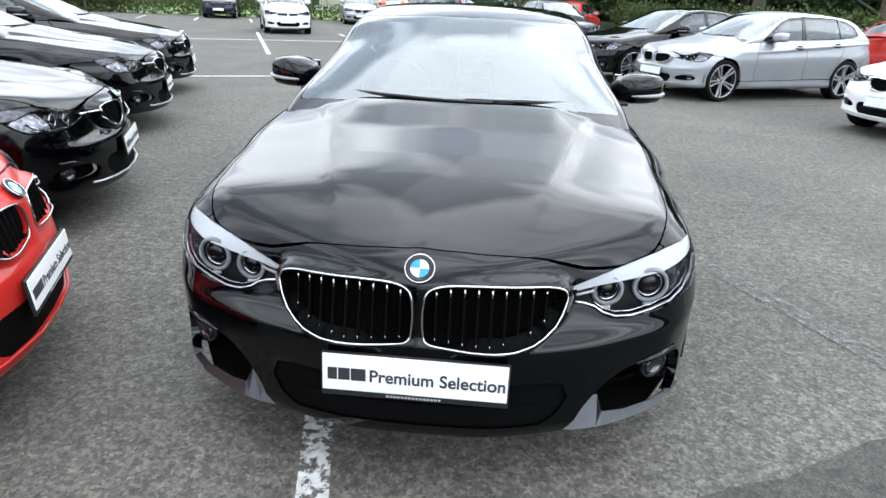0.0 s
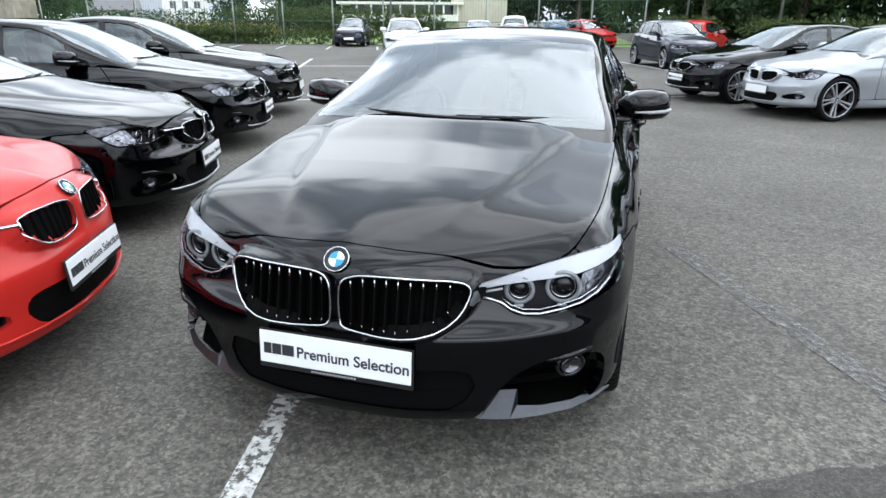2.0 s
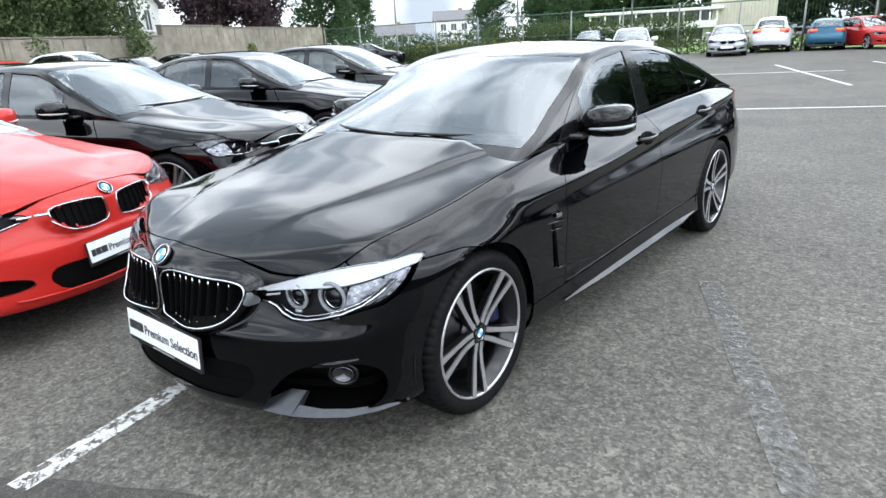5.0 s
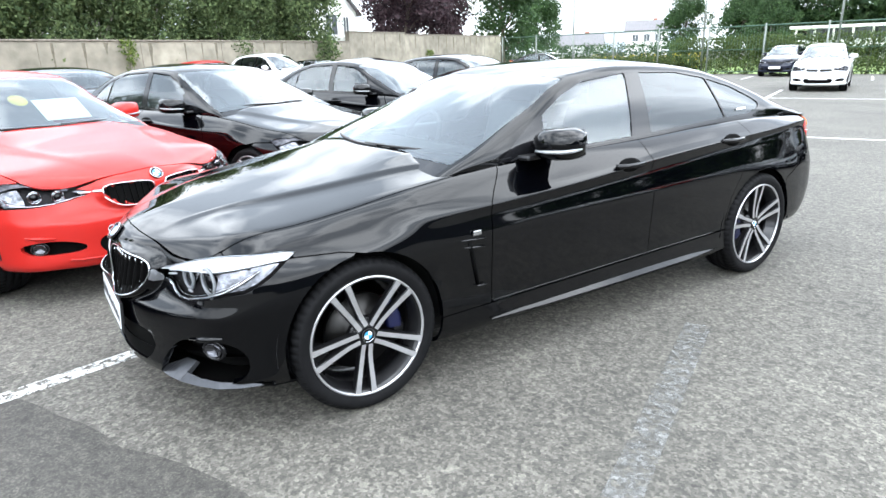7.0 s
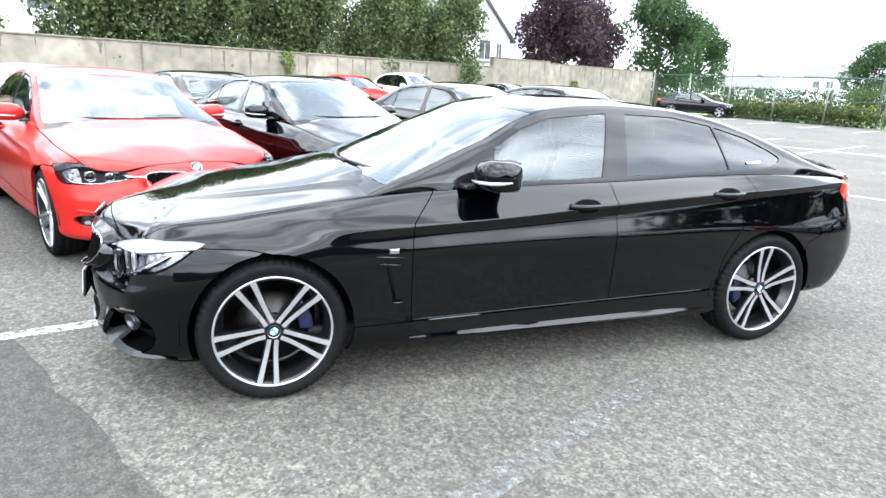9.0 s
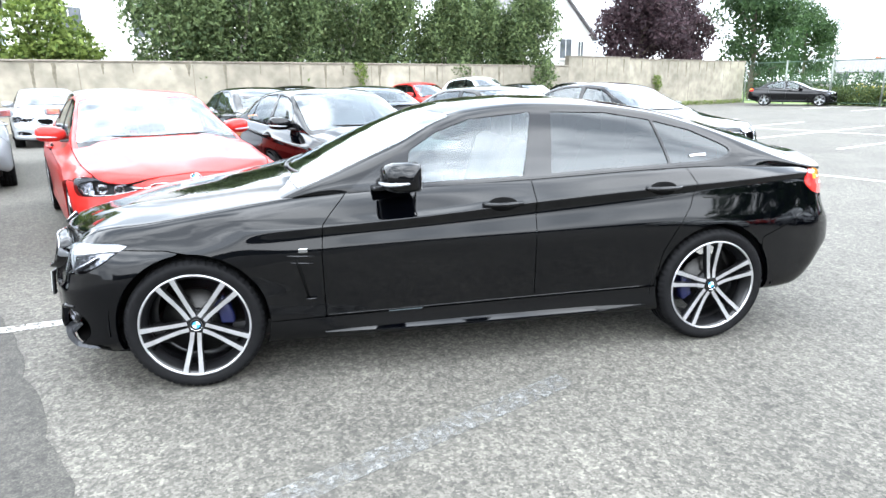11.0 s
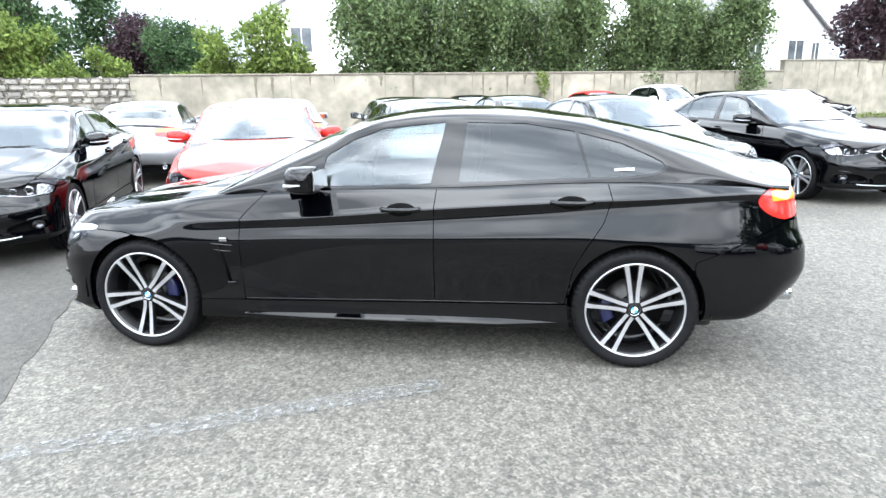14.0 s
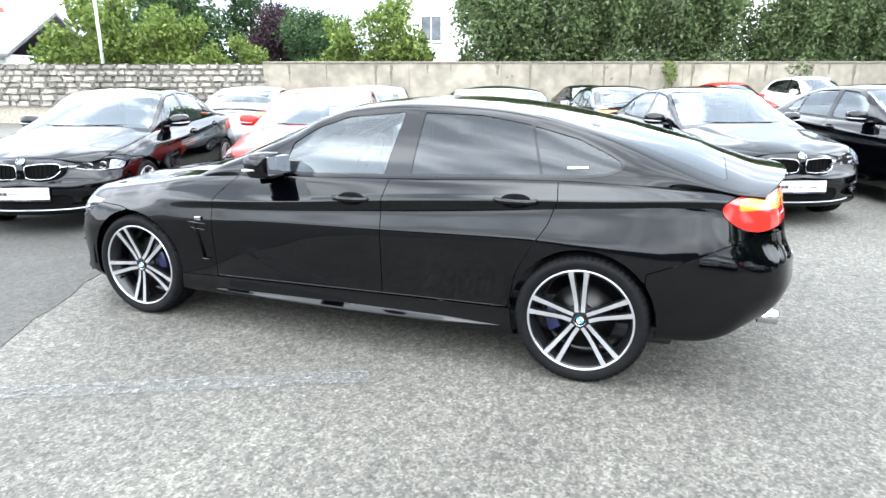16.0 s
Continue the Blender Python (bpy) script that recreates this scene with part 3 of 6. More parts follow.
def lower_grid(nu, per, ntop, kid_line):
    out, arc, key_arc = spline(PLAN, nu)
    tan = np.gradient(out, axis=0)
    tan /= np.linalg.norm(tan, axis=1, keepdims=True)
    tan[0], tan[-1] = (1, 0), (-1, 0)
    nor = np.stack([tan[:, 1], -tan[:, 0]], 1)
    keys = sorted(SECTIONS)
    kk = len(SECTIONS[0])
    zs = np.stack([pchip([(key_arc[i], SECTIONS[i][k][0]) for i in keys])(arc) for k in range(kk)], 1)
    ds = np.stack([pchip([(key_arc[i], SECTIONS[i][k][1]) for i in keys])(arc) for k in range(kk)], 1)
    t = np.linspace(0, kk - 1, (kk - 1) * per + 1)
    # smooth up the section, station by station
    rows = []
    for u in range(nu):
        z, d = pchip(list(enumerate(zs[u])))(t), pchip(list(enumerate(ds[u])))(t)
        # along the doors the section is folded sharply at the shoulder crease
        crisp = np.clip((out[u, 1] - .25) / .35, 0, 1) * np.clip((3.40 - out[u, 1]) / .25, 0, 1)
        if crisp > 0:
            k = np.arange(kk)
            zl, dl = np.interp(t, k, zs[u]), np.interp(t, k, ds[u])
            for _ in range(2):
                dl[1:-1] = .5 * dl[1:-1] + .25 * (dl[:-2] + dl[2:])
            fold = crisp * np.clip((t - 4.0) / .6, 0, 1)
            z, d = z + (zl - z) * fold, d + (dl - d) * fold
        rows.append(np.stack([out[u, 0] - nor[u, 0] * d, out[u, 1] - nor[u, 1] * d, z], 1))
    skirt = np.stack(rows)
    skirt[0, :, 0] = skirt[-1, :, 0] = 0
    ys = pchip(list(zip(key_arc, SPINE_Y)))(arc)
    spine = pchip(SPINE)
    edge = skirt[:, -1]
    w = (np.arange(1, ntop + 1) / ntop) ** 1.25
    yw = edge[:, None, 1] * (1 - w) + ys[:, None] * w
    xw = edge[:, None, 0] * (1 - w)
    zw = spine(yw) - (spine(edge[:, 1]) - edge[:, 2])[:, None] * (1 - w) ** 2.1
    # the raised middle of the bonnet with its two creases
    crease = pchip([(-.7, .23), (-.4, .35), (-.2, .42), (.24, .53), (.6, .63)])
    xr = crease(yw)
    fade = np.clip((yw + .70) / .4, 0, 1) * np.clip((.60 - yw) / .38, 0, 1)
    st = np.clip((xr + .05 - xw) / .05, 0, 1)
    zw = zw + .005 * fade * st * st * (3 - 2 * st)
    # the bonnet climbs towards the windscreen
    climb = np.clip((yw - .12) / .45, 0, 1)
    zw = zw + .032 * climb * climb * (3 - 2 * climb) * np.clip((1.1 - yw) / .3, 0, 1) * np.clip(w * 2.2, 0, 1) ** 2
    grid = np.concatenate([skirt, np.stack([xw, yw, zw], 2)], 1)
    e = skirt.shape[1] - 1
    nv = grid.shape[1]
    for _ in range(per * 3):
        lo, hi = max(1, e - per), min(nv - 1, e + max(2, per // 2))
        grid[:, lo:hi] = grid[:, lo:hi] * .5 + .25 * (grid[:, lo - 1:hi - 1] + grid[:, lo + 1:hi + 1])
    # even out the nose and bonnet
    nose = np.clip((.45 - grid[:, :, 1]) / .25, 0, 1)[:, :, None]
    nose[:, :e - per] = 0
    nose[-1] = 0
    for _ in range(per * 2):
        avg = grid.copy()
        avg[1:-1, 1:-1] = .25 * (grid[:-2, 1:-1] + grid[2:, 1:-1] + grid[1:-1, :-2] + grid[1:-1, 2:])
        avg[1:-1, -1] = .25 * (grid[:-2, -1] + grid[2:, -1] + 2 * grid[1:-1, -2]) * [0, 1, 1]
        avg[0, 1:-1] = .25 * (grid[0, :-2] + grid[0, 2:] + 2 * grid[1, 1:-1]) * [0, 1, 1]
        grid = grid + (avg - grid) * nose * .5
    up = np.clip((crease(grid[:, :, 1]) + .026 - grid[:, :, 0]) / .052, 0, 1)
    fade = np.clip((grid[:, :, 1] + .62) / .5, 0, 1) * np.clip((.60 - grid[:, :, 1]) / .15, 0, 1)
    fade[:, :e + 1] = 0
    grid[:, :, 2] += .008 * fade * up * up * (3 - 2 * up)
    # the nose swells forward round the grille
    gx, gy, gz = grid[:, :, 0], grid[:, :, 1], grid[:, :, 2]
    near = np.where((gy < -.45) & (gx < .55) & (gz > .45), sd(gx, gz, kid_line), -1)
    swell = np.clip((near + .024) / .022, 0, 1)
    lead = np.clip((gx - .05) / .24, 0, 1)
    swell = .046 * swell * swell * (3 - 2 * swell) * lead * lead * (3 - 2 * lead)
    grid[:, :, 0] += swell * .2
    grid[:, :, 1] -= swell * .98
    grid[:, -1, 0] = 0
    grid[0, :, 0] = grid[-1, :, 0] = 0
    row = np.repeat(np.arange(nv)[None], nu, 0).astype(float) - e
    return grid.reshape(-1, 3), quads(nu, nv), row.ravel()


def quads(nu, nv):
    i = (np.arange(nu - 1)[:, None] * nv + np.arange(nv - 1)[None]).ravel()
    return np.stack([i, i + nv, i + nv + 1, i + 1], 1)


def top_grid(g, ny, nb, nr):
    y = np.linspace(.32, g["tail"], ny)
    xb, zb, xr, zr, zc = (pchip(g[k])(y)[:, None] for k in ("base_x", "base_z", "rail_x", "rail_z", "centre"))
    zr = np.minimum(zr, zc - .004)
    a = np.linspace(0, 1, nb)[None]
    bulge = .014 * np.sin(np.pi * a)
    x1, z1 = xb + (xr - xb) * a + bulge, zb + (zr - zb) * a
    w = np.linspace(0, 1, nr + 1)[None, 1:]
    x2 = xr * (1 - w)
    z2 = zr + (zc - zr) * (1 - (1 - w) ** 2.3)
    gx, gz = np.concatenate([x1, x2], 1), np.concatenate([z1, z2], 1)
    for _ in range(max(3, nb // 3)):
        lo, hi = max(1, nb - 1 - max(2, nb // 6)), nb - 1 + max(2, nr // 6)
        gx[:, lo:hi] = gx[:, lo:hi] * .5 + .25 * (gx[:, lo - 1:hi - 1] + gx[:, lo + 1:hi + 1])
        gz[:, lo:hi] = gz[:, lo:hi] * .5 + .25 * (gz[:, lo - 1:hi - 1] + gz[:, lo + 1:hi + 1])
    gx[:, -1] = 0
    bend = np.clip((y - 2.9) / (g["tail"] - 2.9), 0, 1)[:, None] ** 1.5
    V = np.stack([gx, y[:, None] - .17 * bend * (gx / .74) ** 2, gz], 2)
    return V.reshape(-1, 3), quads(ny, gx.shape[1]), pchip(g["rail_x"])


def half(px, py, line):
    """Positive behind a line in side view (towards smaller along-values)."""
    (ax, ay), (bx, by) = line
    return (ax + (py - ay) * (bx - ax) / (by - ay)) - px


def wheel_meshes():
    """Tyre, barrel, disc, caliper, hub, one spoke pair and so on; outside looks to +x."""
    M = {}
    prof = [(-.10, .262), (-.112, .29), (-.105, .315), (-.085, .328), (-.05, .331), (-.048, .324), (-.042, .324), (-.04, .331), (-.004, .331), (-.002, .324), (.002, .324), (.004, .331),
            (.04, .331), (.042, .324), (.048, .324), (.05, .331), (.074, .330), (.092, .325), (.105, .313), (.108, .309), (.110, .295), (.107, .276), (.101, .266), (.097, .258)]
    ridge = [0] * len(prof)
    for k in (15, 16, 17):
        ridge[k] = .007
    ridge[18] = .004
    for k in (2, 3):
        ridge[k] = .004
    M["tyre"] = lathe(prof, 300, ridge=ridge)
    M["rim"] = lathe([(-.10, .21), (-.10, .248), (.0, .236), (.012, .229), (.040, .227), (.046, .234), (.084, .239), (.098, .2515)], 72)
    M["lip"] = lathe([(.098, .2515), (.103, .2535), (.1055, .2575), (.103, .2620), (.095, .264)], 72)
    bm = bmesh.new()
    for s in (-1, 1):
        # one arm: (radius, across middle, width, face height)
        st = [(.040, .0160, .0215, .084), (.085, .0180, .022, .082), (.13, .0228, .022, .086), (.18, .0290, .0235, .093), (.225, .0348, .025, .100), (.2525, .0382, .030, .1035)]
        rows = []
        for r, c, wd, h in st:
            rows.append([bm.verts.new((h - .030, s * c - wd * .62, r)), bm.verts.new((h - .005, s * c - wd * .58, r)), bm.verts.new((h, s * c - wd * .46, r)),
                         bm.verts.new((h, s * c + wd * .46, r)), bm.verts.new((h - .005, s * c + wd * .58, r)), bm.verts.new((h - .030, s * c + wd * .62, r))])
        for a, b in zip(rows, rows[1:]):
            for k in range(5):
                f = bm.faces.new((a[k], a[k + 1], b[k + 1], b[k]))
                f.material_index = 0 if k == 2 else 1
    bmesh.ops.recalc_face_normals(bm, faces=bm.faces)
    for f in bm.faces:
        if f.material_index == 0 and f.normal.x < 0:
            f.normal_flip()
    M["spoke"] = bm
    bm = lathe([(.03, .072), (.058, .070), (.062, .052), (.078, .047), (.083, .038), (.080, .033)], 40)
    M["hub"] = bm
    M["cap"] = lathe([(.080, .033), (.086, .031), (.088, .0)], 32)
    bm = lathe([(.070, .0095), (.083, .009), (.083, .005), (.076, .004), (.076, 0)], 10)
    M["bolt"] = bm
    M["disc"] = lathe([(.0, .06), (.0, .165), (.022, .165), (.022, .085), (.032, .08), (.032, .0)], 48)
    bm = bmesh.new()
    lathe([(-.02, .115), (-.02, .178), (.050, .178), (.058, .170), (.058, .120), (.050, .112), (-.02, .115)], 10, bm=bm, a0=-.42, a1=.42)
    bmesh.ops.holes_fill(bm, edges=bm.edges)
    M["caliper"] = bm
    return M


def to_mesh(name, bm, mats):
    me = bpy.data.meshes.new(name)
    bm.to_mesh(me)
    bm.free()
    for m_ in mats:
        me.materials.append(m_)
    return me


WM = wheel_meshes()
WHEEL = {k: to_mesh(k, bm, mats) for k, bm, mats in (
    ("tyre", WM["tyre"], [RUBBER]), ("rim", WM["rim"], [RIMDARK]), ("lip", WM["lip"], [ALLOY]), ("spoke", WM["spoke"], [ALLOY, RIMDARK]), ("hub", WM["hub"], [RIMDARK]),
    ("cap", WM["cap"], [GLOSSBLACK]), ("bolt", WM["bolt"], [RIMDARK]), ("disc", WM["disc"], [DISC]), ("caliper", WM["caliper"], [CALIPER]))}
for me_ in (WHEEL["spoke"],):
    me_.polygons.foreach_set("use_smooth", [False] * len(me_.polygons))


def variant(me, mats):
    c = me.copy()
    c.materials.clear()
    for m_ in mats:
        c.materials.append(m_)
    return c


WHEEL_SILVER = dict(WHEEL, lip=variant(WHEEL["lip"], [ALLOYSILVER]), spoke=variant(WHEEL["spoke"], [ALLOYSILVER, ALLOYSILVER]), rim=variant(WHEEL["rim"], [RIMDARK]),
                    hub=variant(WHEEL["hub"], [ALLOYSILVER]), caliper=variant(WHEEL["caliper"], [DISC]))


def quarter_disc(r, a0, a1, h, n=8):
    bm = bmesh.new()
    vs = [bm.verts.new((0, 0, h))] + [bm.verts.new((r * math.cos(a0 + (a1 - a0) * i / n), r * math.sin(a0 + (a1 - a0) * i / n), h)) for i in range(n + 1)]
    bm.faces.new(vs)
    return bm


def badge_meshes():
    """A round badge, 41 mm in radius, facing +z: dark ring, silver edge, two blue and two white quarters."""
    bm = bmesh.new()
    parts = {}
    parts["badge_ring"] = to_mesh("badge_ring", lathe([(-.006, .041), (.002, .041), (.004, .039), (.004, .027), (.002, .026), (.002, 0)], 40, axis="z"), [GLOSSBLACK])
    parts["badge_edge"] = to_mesh("badge_edge", lathe([(.0, .0395), (.003, .042), (.006, .041), (.005, .039)], 40, axis="z"), [CHROME])
    bm = bmesh.new()
    for k in (0, 2):
        q = quarter_disc(.0255, math.pi / 2 * k, math.pi / 2 * (k + 1), .004)
        me = bpy.data.meshes.new("q")
        q.to_mesh(me)
        q.free()
        bm.from_mesh(me)
    parts["badge_white"] = to_mesh("badge_white", bm, [BADGEWHITE])
    bm = bmesh.new()
    for k in (1, 3):
        q = quarter_disc(.0255, math.pi / 2 * k, math.pi / 2 * (k + 1), .004)
        me = bpy.data.meshes.new("q")
        q.to_mesh(me)
        q.free()
        bm.from_mesh(me)
    parts["badge_blue"] = to_mesh("badge_blue", bm, [BADGEBLUE])
    return parts


BADGE = badge_meshes()


def add_badge(parent, m, size=1.0):
    e = None
    for k, me in BADGE.items():
        ob = part("badge" if e is None else k, me, None, e or parent, "", m @ Matrix.Scale(size, 4) if e is None else None)
        e = e or ob
    return e


def text_mesh(body, size, name):
    cu = bpy.data.curves.new(name, "FONT")
    cu.body, cu.size, cu.align_x, cu.align_y = body, size, "LEFT", "BOTTOM_BASELINE"
    cu.extrude, cu.offset = .0006, size * .018
    tmp = bpy.data.objects.new(name, cu)
    scene.collection.objects.link(tmp)
    me = bpy.data.meshes.new_from_object(tmp.evaluated_get(bpy.context.evaluated_depsgraph_get()))
    bpy.data.objects.remove(tmp)
    me.materials.clear()
    me.materials.append(INK)
    return me


PLATE_WORDS = text_mesh("Premium Selection", .052, "plate_words")


def plate_parts(parent, m, lettered=True):
    """A white show plate in a black holder, facing -y."""
    holder = part("number_plate", box(.53, .012, .135, .004), PLASTIC, parent, "white show plate with dark lettering in a black holder", m)
    part("plate_face", box(.52, .004, .111, .003, (0, -.008, .008)), PLATEWHITE, holder)
    if lettered:
        bars = bmesh.new()
        for cx, wd in ((-.2315, .027), (-.1985, .033), (-.158, .042)):
            box(wd, .0012, .037, .0, (cx, -.0105, .004), bm=bars)
        part("lettering_bar", bars, INK, holder)
        part("lettering", PLATE_WORDS, None, holder, "", Matrix.Translation((-.128, -.0105, -.0145)) @ pose(0, 0, 0, 90, 0, 0) @ Matrix.Diagonal((.97, 1, 1, 1)))
        bars = bmesh.new()
        for i in range(15):
            box(.0075, .001, .006, 0, (-.075 + i * .0105, -.0068, -.058), bm=bars)
        part("small_print", bars, GREYINK, holder)
    return holder


def seat_mesh():
    bm = bmesh.new()
    box(.50, .52, .16, .05, (0, 0, .30), 3, bm)
    made = box(.48, .13, .62, .05, (0, 0, 0), 3)
    bmesh.ops.rotate(made, verts=made.verts, matrix=Matrix.Rotation(radians(-18), 3, "X"))
    bmesh.ops.translate(made, verts=made.verts, vec=(0, .33, .66))
    me = bpy.data.meshes.new("t")
    made.to_mesh(me)
    made.free()
    bm.from_mesh(me)
    made = box(.26, .09, .17, .035, (0, .47, 1.02), 3)
    made.to_mesh(me)
    made.free()
    bm.from_mesh(me)
    return to_mesh("seat", smooth(bm), [SEAT])


SEAT_MESH = seat_mesh()
GRID_CACHE = {}


def nose_normals(V, F, key):
    k = ("normals", key)
    if k not in GRID_CACHE:
        n = np.zeros_like(V)
        a, b, c = V[F[:, 0]], V[F[:, 1]], V[F[:, 3]]
        m = np.cross(b - a, c - a)
        for j in range(4):
            np.add.at(n, F[:, j], m)
        GRID_CACHE[k] = n / (np.linalg.norm(n, axis=1, keepdims=True) + 1e-12)
    return GRID_CACHE[k]


def build_car(name, label, colour, g, warp=None, fine=False, wheels=WHEEL, plate=True, rear_tint=False, kidney=True, category="car", paper=False, wheel_y=(0.0, 2.81), chrome_rail=False, group="", badges=True):
    """One car, nose to -y, front axle at the origin, on the ground."""
    root = new(name)
    root.empty_display_size = .2
    tagged(root, label, category, group)
    key = ("low", fine)
    if key not in GRID_CACHE:
        GRID_CACHE[key] = lower_grid(560, 8, 56, KIDNEY) if fine else lower_grid(230, 4, 24, KIDNEY_SALOON)
    V, F, row = GRID_CACHE[key]
    x, y, z = V.T
    gap = .0022 if fine else .004
    W = warp or (lambda v: v)

    def place(px, py, pz):
        return Vector(W(np.array([[px, py, pz]]))[0])

    nose_i = np.where((y < -.15) & (row < 1))[0]
    nose_n = nose_normals(V, F, key)

    def on_nose(px, pz, lift=0.0):
        """The place on the front of the body at a width and height, and its outward direction."""
        i = nose_i[np.argmin((x[nose_i] - px) ** 2 + (z[nose_i] - pz) ** 2)]
        nx, ny, nz = nose_n[i]
        py = y[i] - (nx * (px - x[i]) + nz * (pz - z[i])) / min(ny, -.15)
        return np.array([px, py, pz]) + nose_n[i] * lift, nose_n[i]

    arch = np.where(x > .5, np.minimum(np.hypot(y, z - .338) - .358, np.hypot(y - 2.81, z - .338) - .356), 1)
    low = -row + (2.5 if fine else 1.5)
    hood = np.where(z > .66, sd(x, y, HOOD), -1)
    front = y < -.2
    kid_line, lamp_line = (KIDNEY, HEADLAMP) if fine else (KIDNEY_SALOON, HEADLAMP_SALOON)
    lamp = np.where(front, np.minimum(sd(x, z, lamp_line), sd(y, z, LAMP_SIDE)), -1)
    mouth = np.where((y < -.45) & (x < .6), sd(x, z, LOWER_MOUTH), -1)
    kid = np.where(front & (x < .5), sd(x, z, kid_line), -1) if kidney else np.where(front & (x < .5), sd(x, z, [(.03, .60), (.38, .61), (.40, .68), (.03, .68)]), -1)
    intake = np.where(y < -.45, sd(x, z, INTAKE if fine else INTAKE_SALOON), -1)
    if fine:
        intake = np.maximum(intake, np.where(y < -.40, sd(x, z, LOW_CUT), -1))
    seam = np.maximum(-.50 - y, np.minimum(np.interp(y, [-.5, -.27, -.10, .02, .10], [.722, .722, .715, .69, .62]) - z, .12 - y))
    df, dr, sill = sd(y, z, DOOR_F), sd(y, z, DOOR_R), sd(y, z, SILL)
    tail = np.where(x > .40, sd(y, z, TAILLAMP), -1)
    rb = sd(y, z, REAR_BUMPER)
    lid = np.minimum(np.minimum(.60 - x, z - .66), y - 3.45)

    def panel(pname, field, side, material=colour, depth=.014, out=0.0, under=root, plabel=""):
        v, f = clip(V, F, field)
        return part(pname, shell(pname, v, f, material, side, depth, out, warp), None, under, plabel) if len(f) else None

    holes = np.minimum.reduce([-lamp, -kid, -intake, -mouth])
    panel("lower_intake", mouth + .006, "both", INTAKEBLACK, 0, -.010)
    for bz in (.295, .325):
        panel("intake_bar", np.minimum(mouth - .004, .005 - np.abs(z - bz)), "both", INTAKEBLACK, .006, -.004)
    panel("bonnet", np.minimum(hood - gap, -lamp - gap) if fine else hood - gap, "both")
    if fine:
        rim = [(px - .035 * min(1, px * 8), py + .04) for px, py in PLAN[:7]]
        outline = [(-px, py, 0) for px, py in rim[:0:-1]] + [(px, py, 0) for px, py in rim]
        bm = bmesh.new()
        tops, lows = [bm.verts.new((px, py, .222)) for px, py, _ in outline], [bm.verts.new((px, py, .212)) for px, py, _ in outline]
        bm.faces.new(tops)
        bm.faces.new(lows[::-1])
        for i in range(len(outline)):
            j = (i + 1) % len(outline)
            bm.faces.new((lows[i], lows[j], tops[j], tops[i]))
        bmesh.ops.recalc_face_normals(bm, faces=bm.faces)
        part("undertray", bm, INTAKEBLACK, root, "black plastic undertray below the bumper")
    panel("front_bumper", np.minimum.reduce([seam - gap, -hood - gap, 12e-2 - y, arch, holes, np.maximum(.80 - z, .655 - x)]), "both", depth=.03)
    cowl = np.minimum.reduce([-hood - gap, y - .30, .80 - y, .74 - x, row])
    panel("cowl", cowl, "both", TRIM, .01, -.012)
    for side in ("right", "left"):
        s = 1 if side == "right" else -1
        fender = np.minimum.reduce([-seam - gap, -hood - gap, -df - gap, 1.0 - y, -sill - gap, arch, -lamp, np.where(y > .5, low, 1)])
        panel("fender", fender, side, depth=.03)
        d1 = panel("front_door", np.minimum(df - gap, low), side, plabel="")
        d2 = panel("rear_door", np.minimum.reduce([dr - gap, arch, low]), side)
        panel("sill", np.minimum.reduce([sill - gap, arch, low]), side)
        panel("rear_quarter", np.minimum.reduce([-df - gap, -dr - gap, y - 1.8, -sill - gap, -rb - gap, arch, -tail - gap, -lid - gap, low]), side, depth=.03)
        # lamps
        hl = panel("headlamp", lamp + .006, side, LAMPDARK, 0, -.05, plabel="clear-lensed twin headlamp")
        if hl:
            panel("lens", lamp - .001, side, LENS, .006, .0005, hl)
            if fine:
                brow_low = np.interp(x, [.433, .503, .613, .713, .77, .81, .84], [.648, .656, .672, .687, .699, .710, .720])
                edge_line = ((.438, .617), (.468, .612), (.498, .602), (.525, .584), (.563, .571), (.613, .570), (.673, .583), (.733, .600), (.778, .622), (.808, .652), (.830, .692))
                lights = ((.548, .640, .042), (.681, .650, .050))
            else:
                brow_low = np.interp(x, [.42, .52, .637, .70, .76, .80, .84], [.663, .697, .734, .744, .741, .727, .70])
                edge_line = ((.41, .660), (.46, .652), (.53, .640), (.60, .630), (.66, .628), (.72, .630), (.765, .636), (.795, .650), (.815, .68))
                lights = ((.560, .672, .034), (.675, .688, .036))
            # the fine car's brow has the lens's sky reflection put into its colour
            panel("brow", np.minimum(lamp - .002, z - brow_low), side, LAMPSHEEN if fine else LAMPGREY, .02, -.008, hl)
            low_edge = [on_nose(bx, bz, -.004)[0] * [s, 1, 1] for bx, bz in edge_line]
            part("bezel", tube([W(np.array([q_]))[0] for q_ in low_edge], .005 if fine else .0035, 8), LAMPCHROME, hl)
            panel("side_reflector", np.minimum.reduce([lamp - .012, x - .735, brow_low - .004 - z]), side, LAMPSIDE, .012, -.02, hl)
            if fine:
                for bz in (.634, .648):
                    bar = [on_nose(bx, bz + (bx - .445) * .2, -.008)[0] * [s, 1, 1] for bx in (.446, .468, .495)]
                    part("reflector_bar", tube([W(np.array([q_]))[0] for q_ in bar], .0042, 6), LAMPSHEEN, hl)
                low_edge = [on_nose(bx, bz + .012, -.012)[0] * [s, 1, 1] for bx, bz in edge_line[2:-1]]
                part("inner_bezel", tube([W(np.array([q_]))[0] for q_ in low_edge], .0022, 6), LAMPCHROME, hl)
